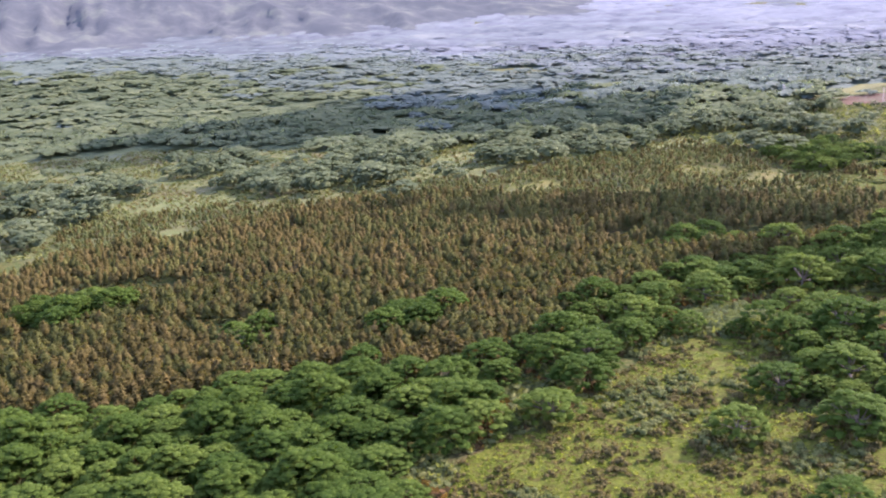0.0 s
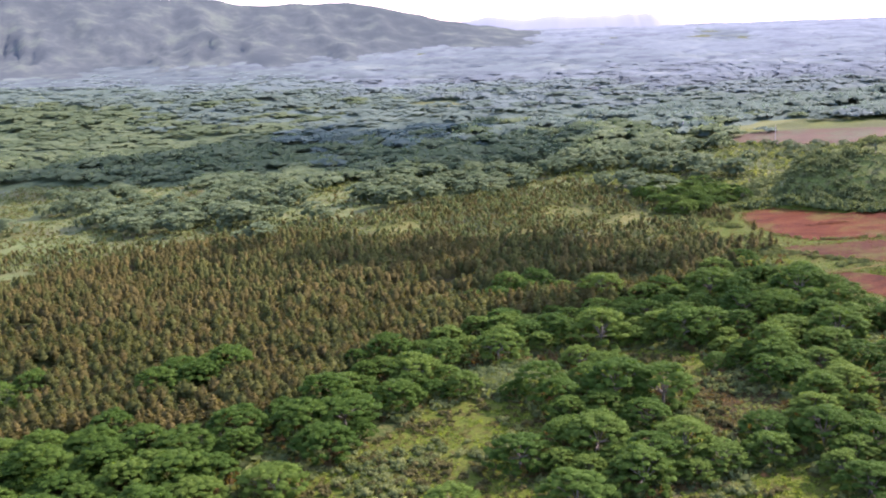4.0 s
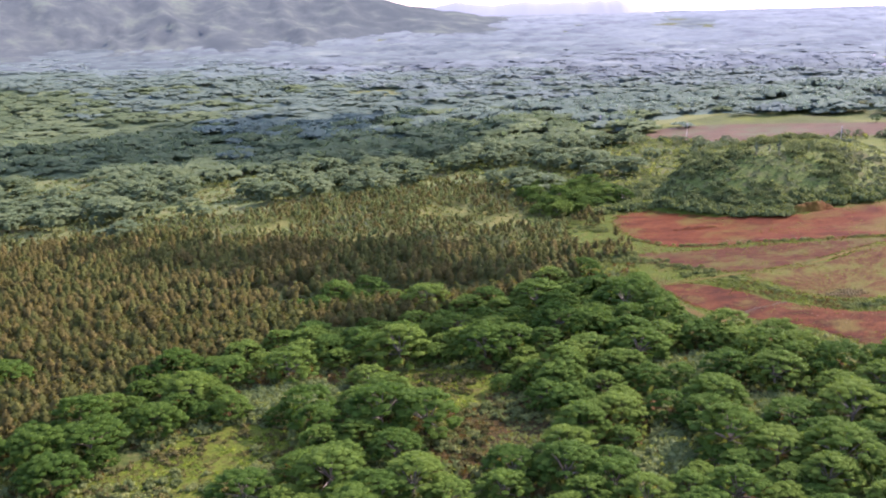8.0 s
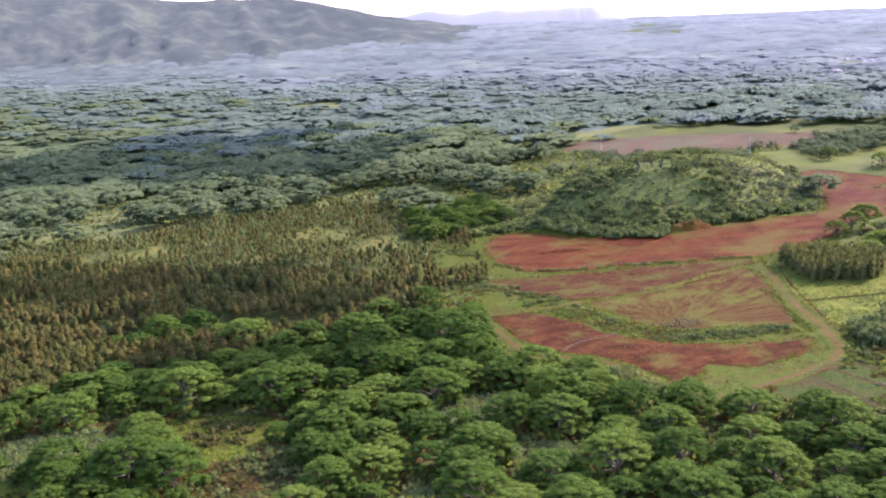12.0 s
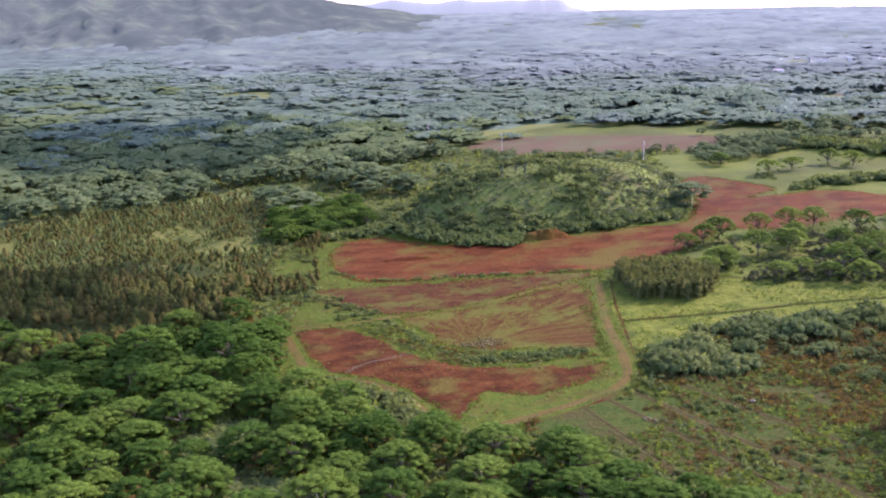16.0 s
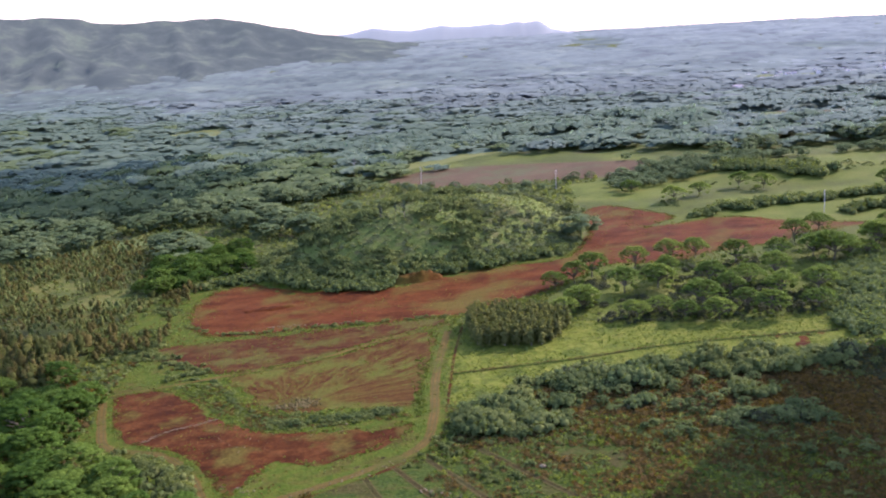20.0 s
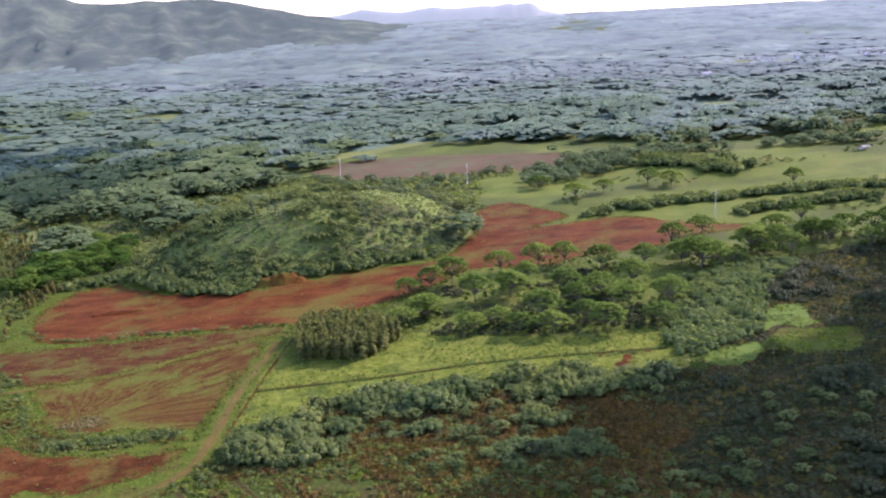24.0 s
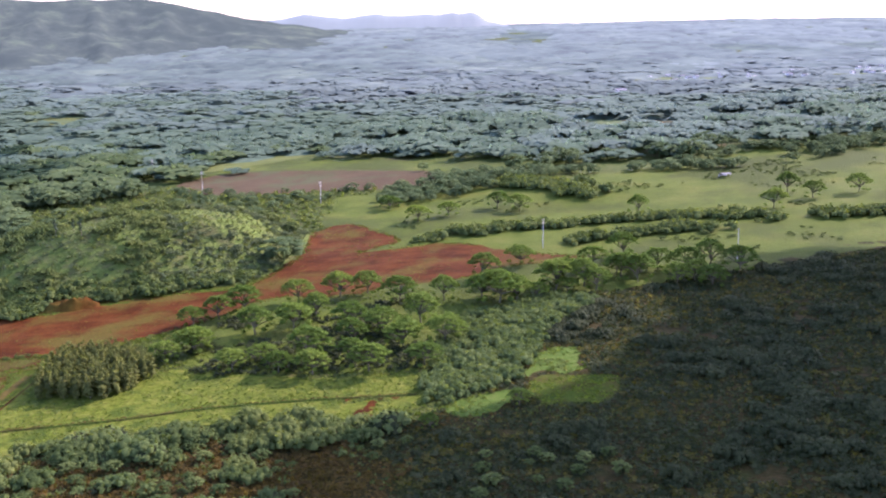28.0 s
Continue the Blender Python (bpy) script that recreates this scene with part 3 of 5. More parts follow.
LOOP = [(508, 681), (498, 610), (494, 553), (487, 526), (462, 507), (436, 493), (416, 486), (407, 494), (395, 525), (380, 548), (353, 564), (343, 590), (332, 636), (362, 642), (395, 648), (435, 657), (475, 679), (510, 692)]
ribbon("grass_verge", LOOP[12:], 5, VERGE, 0.30, "thin grass verge along the path between red fields", "verge")
ribbon("dirt_path", LOOP[12:], 2.2, TRACK, 0.38, "narrow earth path between two red fields", "track")
ribbon("grass_verge", LOOP[:13], 10, VERGE, 0.30, "bright green grass verge along the dirt track", "verge")
ribbon("dirt_track", LOOP[:13], 4.2, TRACK, 0.38, "pale brown earth track round the red fields", "track")
for side in (-1.0, 1.0):
    ribbon("wheel_rut", LOOP[:13], 0.6, RUT, 0.44, "brown wheel rut worn into the track", "track", offset=side)
ribbon("field_drain", [(516, 684), (509, 640), (504, 596), (500, 560)], 1.3, SOIL_DARK, 0.3, "bare red earth drain beside the track", "ditch")

# ---- mountains and far hills ----
def crest(x):
    return np.interp(x, [-3400, -1500, -135, 800, 2000], [3500, 3900, 4320, 4450, 4500]), np.interp(x, [-3400, -1600, -1000, -700, -560, -420, -135, 30, 205, 500, 800, 1400], [330, 310, 262, 262, 235, 232, 243, 208, 165, 125, 108, 40])


def mountain_z(x, y):
    yc, hc = crest(x + 60 * (vnoise(x, y, 160, 41) - 0.5))
    hc = hc + (fnoise(x, y * 0, 130, 42) - 0.5) * 22
    spur = np.abs(vnoise(x + (y - yc) * 0.25, y * 0.25, 210, 43) * 2 - 1) + 0.5 * np.abs(vnoise(x + (y - yc) * 0.2, y * 0.35, 90, 44) * 2 - 1) + 0.22 * np.abs(vnoise(x + (y - yc) * 0.3, y * 0.3, 42, 46) * 2 - 1)
    p = 1 - np.clip((yc - y) / 1300, 0, 1)
    p = np.clip(p - 0.36 * spur * np.sin(np.pi * np.clip(p, 0, 1)), 0, 1) ** 1.5
    back = smooth(600, 0, y - yc)
    return ground_z(x, y) - 6 + (fnoise(x, y, 55, 45) - 0.5) * 7 * smooth(0, 0.2, p) + (hc - ground_z(x, yc) + 6) * p * back


def hills(name, xs, ys, height, mat, label, upward=0.0):
    X, Y = np.meshgrid(xs, ys)
    V = np.stack([X.ravel(), Y.ravel(), height(X, Y).ravel()], 1)
    i = np.arange(len(V)).reshape(X.shape)
    F = np.stack([i[:-1, :-1], i[:-1, 1:], i[1:, 1:], i[1:, :-1]], -1).reshape(-1, 4)
    return tagged(new(name, mesh_np(name, V, F, mat, None, True, upward)), label, "mountain", kind="structure")


def far_ridge_z(x, y):
    top = np.interp(x, [200, 330, 423, 500, 596, 680, 733, 790, 845, 942, 1000, 1073, 1095, 1125, 1155, 1180, 1217, 1300, 1500], [150, 163, 184, 174, 166, 178, 186, 177, 175, 184, 180, 191, 185, 189, 191, 180, 154, 138, 60])
    top = top + (fnoise(x, y * 0, 40, 51) - 0.5) * 5
    return 40 + (top - 40) * smooth(260, 0, np.abs(y - 4790))


# Normals lean skyward so the relief looks soft, as through haze.
hills("mountain", np.arange(-3400, 1400, 14), np.arange(2600, 4900, 16), mountain_z, MOUNTAIN, "long fluted green mountain ridge, bluish haze in its colour", 0.7)
hills("distant_ridge", np.arange(150, 1500, 9), np.arange(4520, 4860, 18), far_ridge_z, FAR_HILL, "distant ridge with two rocky spires, haze in its colour", 0.9)


def puff(seed=3):
    """A rounded lobe of cloud with lumps."""
    bm = bmesh.new()
    bmesh.ops.create_icosphere(bm, subdivisions=4, radius=1.0)
    for v in bm.verts:
        n3 = v.co.normalized()
        v.co = n3 * (0.82 + 0.30 * noise.fractal(n3 * 2.2 + Vector((seed, 0, 0)), 1.0, 2.0, 4))
    me = bpy.data.meshes.new("lobe")
    bm.to_mesh(me)
    bm.free()
    me.materials.append(CLOUD)
    me.polygons.foreach_set("use_smooth", np.ones(len(me.polygons), bool))
    return me


PUFFS = [puff(k) for k in (3, 8, 14)]


def cloud(lobes, high):
    """A cumulus cloud; lobes: the middle and radius of each lobe's shade on the ground."""
    mid = np.mean(np.array(lobes), axis=0)
    top = tagged(new("cloud"), "white cumulus cloud drifting above the plain", "cloud", kind="structure")
    reach = high / sun_dir.z
    base = Vector((mid[0], mid[1], 0)) + sun_dir * reach
    top.location = base
    for i, (a, b, r) in enumerate(lobes):
        ob = part("lobe", PUFFS[i % 3], top)
        ob.location = (a - mid[0], b - mid[1], 0.12 * r)
        ob.scale = (r, r, r * 0.42)
        ob.rotation_euler = (0, 0, i * 1.3)


# Unseen clouds, set by their shade; the first hangs low to block more sky.
cloud([(596, 412, 62), (640, 440, 82), (688, 484, 88), (728, 510, 76), (780, 562, 58), (852, 628, 70), (872, 690, 76), (932, 674, 84), (729, 416, 100), (829, 501, 115), (929, 581, 115), (1034, 656, 135), (672, 366, 85), (844, 396, 130), (984, 476, 140), (1120, 640, 120)], 360)
cloud([(-20, 850, 28), (50, 812, 36), (112, 775, 46), (180, 715, 50), (195, 795, 46), (240, 672, 34), (290, 632, 20), (245, 775, 32), (172, 596, 24), (218, 580, 24), (258, 566, 20)], 620)
cloud([(-300, 1450, 150), (-150, 1500, 160), (0, 1490, 150), (120, 1350, 120), (200, 1250, 85), (240, 1380, 90), (120, 1590, 105), (-60, 1670, 110)], 640)


# ---- plant shapes ----
ICO = np.array([(0, 0, 1), *[(0.894 * math.cos(a * 1.2566), 0.894 * math.sin(a * 1.2566), 0.447) for a in range(5)], *[(0.894 * math.cos(a * 1.2566 + 0.628), 0.894 * math.sin(a * 1.2566 + 0.628), -0.447) for a in range(5)], (0, 0, -1)])
ICO_F = np.array([(0, 1 + i, 1 + (i + 1) % 5) for i in range(5)] + [(1 + i, 6 + i, 1 + (i + 1) % 5) for i in range(5)] + [(6 + i, 6 + (i + 1) % 5, 1 + (i + 1) % 5) for i in range(5)] + [(11, 6 + (i + 1) % 5, 6 + i) for i in range(5)])


class Shape:
    """Corners and triangles that grow piece by piece."""

    def __init__(self, seed):
        self.v, self.f, self.n, self.r = [], [], 0, np.random.default_rng(seed)

    def add(self, v, f):
        self.v.append(np.asarray(v, float))
        self.f.append(np.asarray(f) + self.n)
        self.n += len(v)

    def clump(self, at, size, leaves=0, leaf=0.9, flat=0.5):
        """An uneven core with leaf sprays standing off it."""
        core = ICO * (0.62 + 0.4 * self.r.random((12, 1))) * np.asarray(size)
        self.add(core * 0.9 + at, ICO_F[:15])
        if leaves:
            d = self.r.normal(size=(leaves, 3))
            d[:, 2] = np.where(d[:, 2] < -0.25 * np.abs(d[:, 0]), -d[:, 2], d[:, 2])
            d /= np.linalg.norm(d, axis=1)[:, None]
            mid = d * np.asarray(size) * (0.80 + 0.25 * self.r.random((leaves, 1))) + at
            u = self.r.normal(size=(leaves, 3)) * (1, 1, flat)
            w = self.r.normal(size=(leaves, 3)) * (1, 1, flat)
            u *= leaf * (0.6 + 0.6 * self.r.random((leaves, 1))) / np.linalg.norm(u, axis=1)[:, None]
            w *= leaf * 0.6 / np.linalg.norm(w, axis=1)[:, None]
            w *= np.where(np.cross(u, w)[:, 2] < 0, -1.0, 1.0)[:, None]
            spray = np.stack([mid - u - w * 0.6, mid + u - w * 0.6, mid + w * 1.3], 1).reshape(-1, 3)
            self.add(spray, np.arange(leaves * 3).reshape(-1, 3))

    def limb(self, a, b, ra, rb, sides=6):
        a, b = Vector(a), Vector(b)
        q = (b - a).to_track_quat("Z", "Y")
        ring = [Vector((math.cos(2 * math.pi * i / sides), math.sin(2 * math.pi * i / sides), 0)) for i in range(sides)]
        v = [a + q @ (p * ra) for p in ring] + [b + q @ (p * rb) for p in ring]
        f = [t for i in range(sides) for t in ((i, (i + 1) % sides, sides + i), ((i + 1) % sides, sides + (i + 1) % sides, sides + i))]
        self.add(v, f)

    def done(self):
        return np.concatenate(self.v), np.concatenate(self.f)


def albizia_shapes(seed, pads=84, leaves=13, radius=15.0, high=17.0, drop=0.56, skirt=16):
    """Trunk, forking limbs and a broad umbrella crown of flat pads in tiers."""
    crown, trunk = Shape(seed), Shape(seed + 500)
    r = np.random.default_rng(seed + 900)
    fork = Vector((r.normal() * 0.6, r.normal() * 0.6, high * 0.28))
    trunk.limb((0, 0, -1.5), fork, 0.045 * radius, 0.034 * radius)
    lean, squash = r.random() * 6.28, 0.78 + 0.2 * r.random()
    humps = [(radius * 0.62 * math.sqrt(r.random()) * math.cos(a), radius * 0.62 * math.sqrt(r.random()) * math.sin(a), 1.5 * r.random()) for a in r.random(6) * 6.28]
    for i in range(pads):
        t = (i + 0.4) / pads
        a, d = i * 2.4 + r.random() * 0.6, radius * math.sqrt(t) * (0.86 + 0.2 * r.random())
        x, y = d * math.cos(a), d * math.sin(a) * squash
        x, y = x * math.cos(lean) - y * math.sin(lean), x * math.sin(lean) + y * math.cos(lean)
        hump = max(h * math.exp(-((x - hx) ** 2 + (y - hy) ** 2) / (radius * 0.3) ** 2) for hx, hy, h in humps)
        z = high - 1.6 - high * drop * (d / radius) ** 2.6 + hump * 1.4
        z = 0.35 * z + 0.65 * 1.25 * round(z / 1.25) - 0.9 * r.random()
        s = radius * (0.125 + 0.085 * r.random())
        crown.clump(np.array((x, y, z)), (s, s, s * 0.34), leaves, 0.62, 0.28)
        if i % 9 == 0:
            knee = Vector((x * 0.55, y * 0.55, fork.z + 0.62 * (z - fork.z)))
            trunk.limb(fork, knee, 0.32, 0.2, 5)
            trunk.limb(knee, (x, y, z - 0.3), 0.2, 0.07, 4)
    for i in range(skirt):
        a, d = i * 6.28 / skirt + r.random() * 0.3, radius * (0.50 + 0.34 * r.random())
        crown.clump(np.array((d * math.cos(a), d * math.sin(a), high * (0.12 + 0.26 * r.random()))), (radius * 0.17, radius * 0.17, radius * 0.14), 9, 0.75, 0.7)
    return crown.done(), trunk.done()


def albizia_far(seed, pads=22, leaves=5):
    """A whole albizia seen from far off: tiered pads over a short trunk."""
    s, r = Shape(seed), np.random.default_rng(seed)
    for i in range(pads):
        a, d = i * 2.4 + r.random(), 8.4 * math.sqrt((i + 0.3) / pads)
        w = 1.9 + 1.1 * r.random()
        s.clump((d * math.cos(a), d * math.sin(a) * 0.85, 9.6 - 0.05 * d * d - 1.0 * r.random()), (w, w, w * 0.32), leaves, 0.75, 0.3)
    for i in range(4):
        a = i * 1.6 + r.random()
        s.clump((4.6 * math.cos(a), 4.6 * math.sin(a), 3.2 + r.random()), (2.8, 2.8, 2.4), 3, 1.3, 0.8)
    s.limb((0, 0, -1), (0, 0, 9), 0.4, 0.2, 3)
    return s.done()


def lump_tree(seed, lumps=9, leaves=3, high=7.4, thick=0.45, bulk=1.0):
    """A spreading crown of a few uneven lumps, for woods far off."""
    s, r = Shape(seed), np.random.default_rng(seed)
    for i in range(lumps):
        a, d = i * 2.4 + r.random(), 8.6 * math.sqrt((i + 0.2) / lumps)
        w = bulk * (2.6 + 1.9 * r.random() + 4.0 / lumps)
        s.clump((d * math.cos(a), d * math.sin(a), high * (1 - 0.0055 * d * d - 0.2 * r.random())), (w, w, w * thick * (1 + 0.5 * r.random())), leaves, 1.1, 0.4)
    return s.done()


def eucalyptus_shape(seed, clumps=5, leaves=10, high=9.2, wide=3.0, foot=0.34):
    """A slim, rounded crown on a thin stem."""
    s, r = Shape(seed), np.random.default_rng(seed)
    for i in range(clumps):
        t = (i + 0.5) / clumps
        w = wide * math.sqrt(max(0.12, 1 - (2 * t - 0.85) ** 2)) * (0.75 + 0.3 * r.random())
        s.clump((r.normal() * 0.55, r.normal() * 0.55, high * (foot + (0.96 - foot) * t)), (w, w, high / clumps * 0.85), leaves, 0.55, 1.0)
    return s.done()


def eucalyptus_trunk(high=9.0):
    s = Shape(1)
    s.limb((0, 0, -0.6), (0, 0, high), 0.16, 0.05, 5)
    return s.done()


def shrub_shape(seed, clumps=5, leaves=12, radius=2.0, high=1.9, leaf=0.34):
    s, r = Shape(seed), np.random.default_rng(seed)
    for i in range(clumps):
        a, d = i * 2.4, radius * math.sqrt(i / clumps) * (0.7 + 0.4 * r.random())
        w = radius * (0.36 + 0.25 * r.random())
        s.clump((d * math.cos(a), d * math.sin(a), high * (0.55 - 0.25 * (d / radius) ** 2)), (w, w, high * (0.4 + 0.2 * r.random())), leaves, leaf, 1.0)
    return s.done()


def tuft_shape(seed, blades=7, radius=1.0, high=1.0):
    """A low mound of leaves with sprays standing off it."""
    s, r = Shape(seed), np.random.default_rng(seed)
    ring = [(radius * (0.6 + 0.5 * r.random()) * math.cos(a * 1.2566), radius * (0.6 + 0.5 * r.random()) * math.sin(a * 1.2566), high * (0.05 + 0.2 * r.random())) for a in range(5)]
    s.add(ring + [(0.3 * r.normal() * radius, 0.3 * r.normal() * radius, high * 0.62)], [(i, (i + 1) % 5, 5) for i in range(5)])
    for i in range(blades):
        a, d = i * 2.4 + r.random(), radius * (0.25 + 0.75 * r.random())
        mid = np.array((d * math.cos(a), d * math.sin(a), high * (0.75 - 0.4 * (d / radius) ** 2)))
        u, w = r.normal(size=3) * (1, 1, 0.5), r.normal(size=3) * (0.7, 0.7, 1)
        u, w = u / np.linalg.norm(u) * radius * (0.25 + 0.2 * r.random()), w / np.linalg.norm(w) * radius * 0.45
        s.add([mid - u - w * 0.5, mid + u - w * 0.5, mid + w], [(0, 1, 2)])
    return s.done()


def off_tracks(x, y, gap=1.3):
    """Clear of the wheel tracks on the southern slope."""
    ok = np.ones(x.shape, bool)
    for points in SLOPE_TRACKS:
        for p in spline(points, False, 2.0):
            ok &= np.hypot(x - p.x, y - p.y) > gap
    return ok


# ---- planting ----
rng = np.random.default_rng(7)


def seen(x, y, side=25):
    """The land inside the camera's view along the flight, with a margin."""
    return (x > -0.46 * y - side) & (x < 690 + (y - 188) * 0.56 + side) & (y > 262 + 0.235 * x)


def scatter(box, step, jitter=0.42):
    """Even, jittered places in a box x0, y0, x1, y1."""
    xs, ys = np.meshgrid(np.arange(box[0], box[2], step), np.arange(box[1], box[3], step))
    xs[1::2] += step / 2
    x, y = xs.ravel(), ys.ravel()
    x, y = x + (rng.random(x.size) * 2 - 1) * step * jitter, y + (rng.random(y.size) * 2 - 1) * step * jitter
    ok = seen(x, y)
    return x[ok], y[ok]


def off_fields(x, y):
    ok = np.ones(x.shape, bool)
    for line in (FIELD_LONG, FIELD_STRIP, FIELD_FAN, FIELD_LOW, FIELD_FAR, FIELD_LAST):
        ok &= ~inside(line, x, y)
    return ok


def canopy(name, box, step, spacing, radius, high, gap, mats, tones, label, category, where, grain=9.0, soft=True, rough=0.12, dome=0.70, within=seen, upward=0.55):
    """A closed cover of plants: crown beside crown, with gaps down to the ground. tones: how the materials follow each other, as a function of x and y."""
    nx, ny = int((box[2] - box[0]) / spacing) + 5, int((box[3] - box[1]) / spacing) + 5
    tx = box[0] + (np.arange(nx)[None, :] - 2 + 0.9 * (rng.random((ny, nx)) - 0.5)) * spacing
    ty = box[1] + (np.arange(ny)[:, None] - 2 + 0.9 * (rng.random((ny, nx)) - 0.5)) * spacing
    tr = radius * (0.6 + 0.75 * rng.random((ny, nx)) ** 1.5)
    th = high * (0.6 + 0.3 * rng.random((ny, nx)) + 0.5 * fnoise(tx, ty, spacing * 5, 36))
    th = np.where((fnoise(tx, ty, spacing * grain, 70) > gap) & where(tx, ty), th, 0)
    X, Y = np.meshgrid(np.arange(box[0], box[2], step), np.arange(box[1], box[3], step))
    X, Y = X + (rng.random(X.shape) - 0.5) * step * 0.6, Y + (rng.random(X.shape) - 0.5) * step * 0.6
    ix, iy = np.floor((X - box[0]) / spacing).astype(int) + 2, np.floor((Y - box[1]) / spacing).astype(int) + 2
    H, T, tt = np.zeros(X.shape), np.zeros(X.shape), rng.random((ny, nx))
    for dx in (-1, 0, 1):
        for dy in (-1, 0, 1):
            jx, jy = np.clip(ix + dx, 0, nx - 1), np.clip(iy + dy, 0, ny - 1)
            d = ((X - tx[jy, jx]) ** 2 + (Y - ty[jy, jx]) ** 2) / tr[jy, jx] ** 2
            h = np.where(d < 1, th[jy, jx] * (1 - dome + dome * np.clip(1 - d, 0, 1) ** 0.65), 0)
            T = np.where(h > H, tt[jy, jx], T)
            H = np.maximum(H, h)
    Z = ground_z(X, Y) + np.where(H > 0, H + (rng.random(X.shape) - 0.5) * rough * high, -0.6)
    V = np.stack([X.ravel(), Y.ravel(), Z.ravel()], 1)
    i = np.arange(len(V)).reshape(X.shape)
    F = np.stack([i[:-1, :-1], i[:-1, 1:], i[1:, 1:], i[1:, :-1]], -1).reshape(-1, 4)
    h = H.ravel()
    cx, cy = V[F, 0].mean(1), V[F, 1].mean(1)
    keep = (h[F].max(1) > 0) & within(cx, cy, 60)
    F, cx, cy = F[keep], cx[keep], cy[keep]
    me = mesh_np(name, V, F, mats[0], T.ravel(), soft, upward)
    for m in mats[1:]:
        me.materials.append(m)
    me.polygons.foreach_set("material_index", np.clip(tones(cx, cy), 0, len(mats) - 1).astype(np.int32))
    return tagged(new(name, me), label, category, kind="stuff")


# Paler tones farther off and sunward: haze put into the leaf colour.
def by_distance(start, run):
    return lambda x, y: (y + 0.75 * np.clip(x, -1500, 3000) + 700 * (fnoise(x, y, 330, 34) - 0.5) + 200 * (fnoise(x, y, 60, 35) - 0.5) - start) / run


def by_chance(size, count):
    return lambda x, y: np.clip((fnoise(x, y, size, 38) + 0.10 * rng.random(x.shape) - 0.32) / 0.42, 0, 0.999) * count


def plant_stuff(name, shapes, x, y, size, mat, label, category="plants", sink=0.0, smooth_faces=False, kind=None, upward=0.35):
    """Many plants joined into one mesh; kind: which of several materials each has."""
    vs, fs, ts, ms, n = [], [], [], [], 0
    mats = mat if isinstance(mat, list) else [mat]
    kind = np.zeros(x.size, int) if kind is None else kind
    z, turn, pick, tint = ground_z(x, y) - sink, rng.random(x.size) * 6.283, rng.integers(0, len(shapes), x.size), rng.random(x.size)
    for k, (v, f) in enumerate(shapes):
        w = np.nonzero(pick == k)[0]
        if not len(w):
            continue
        c, s, g = np.cos(turn[w])[:, None], np.sin(turn[w])[:, None], size[w][:, None]
        p = np.stack([(v[:, 0] * c - v[:, 1] * s) * g + x[w][:, None], (v[:, 0] * s + v[:, 1] * c) * g + y[w][:, None], v[:, 2] * g * (0.85 + 0.3 * tint[w][:, None]) + z[w][:, None]], -1)
        vs.append(p.reshape(-1, 3))
        fs.append((f[None] + (np.arange(len(w)) * len(v))[:, None, None]).reshape(-1, 3) + n)
        ts.append(np.repeat(tint[w], len(v)))
        ms.append(np.repeat(kind[w], len(f)))
        n += p.shape[0] * p.shape[1]
    me = mesh_np(name, np.concatenate(vs), np.concatenate(fs), mats[0], np.concatenate(ts), smooth_faces, upward)
    for m in mats[1:]:
        me.materials.append(m)
    me.polygons.foreach_set("material_index", np.concatenate(ms).astype(np.int32))
    return tagged(new(name, me), label, category, kind="stuff")


def thicket(name, box, step, where, low, span, mats, grain, label, category):
    """A mat of low plants of several kinds, mixed in patches."""
    x, y = scatter(box, step, 0.5)
    ok = where(x, y)
    x, y = x[ok], y[ok]
    swell = 0.6 + 0.8 * fnoise(x, y, grain * 0.6, 33)
    kind = by_chance(grain, len(mats))(x, y) + 0.9 * rng.normal(size=x.size)
    plant_stuff(name, TUFT, x, y, (low + span * rng.random(x.size) ** 2) * swell, mats, label, category, kind=np.clip(kind, 0, len(mats) - 1).astype(int))


def plant_trees(name, kinds, x, y, size, label, category, group):
    """Single trees, each with its parts; kinds: lists of (part name, mesh)."""
    for i in range(len(x)):
        m = Matrix.LocRotScale((x[i], y[i], float(ground_z(x[i], y[i]))), Euler((0, 0, rng.random() * 6.283)), Vector((size[i],) * 3))
        k = int(rng.integers(0, len(kinds)))
        top = new(name)
        top.empty_display_size = 1.0
        top.matrix_basis = m
        tagged(top, label, category, group)
        for pname, me in kinds[k]:
            part(pname, me, top)


ALB = [albizia_shapes(s, high=15.5 + s % 4) for s in range(11, 17)]
ALB_KINDS = [[("crown", mesh_np("crown", *c, LEAF_ALB, None, True, 0.5)), ("trunk", mesh_np("trunk", *t, BARK))] for c, t in ALB]
SUNNY_SHAPES = [albizia_shapes(s, 90, 13, 15.0, 11.5 + s % 3, 0.40, 12) for s in range(17, 21)]
SUNNY_KINDS = [[("crown", mesh_np("crown", *c, LEAF_SUNNY, None, True, 0.5)), ("trunk", mesh_np("trunk", *t, BARK))] for c, t in SUNNY_SHAPES]
GROVE_SHAPES = [albizia_shapes(s, 84, 16, 10.0, 12.5 + 1.4 * (s % 3), 0.30, 4) for s in range(21, 26)]
GROVE_KINDS = [[("crown", mesh_np("crown", *c, LEAF_GROVE, None, True, 0.5)), ("trunk", mesh_np("trunk", *t, BARK))] for c, t in GROVE_SHAPES]
ALB_FAR = [albizia_far(s) for s in range(31, 36)]
ALB_LAST = [albizia_far(s, 10, 4) for s in range(36, 40)]
EUC = [eucalyptus_shape(s) for s in range(41, 46)]
EUC_FAR = [eucalyptus_shape(s, 3, 6, 9.0, 3.1) for s in range(51, 55)]
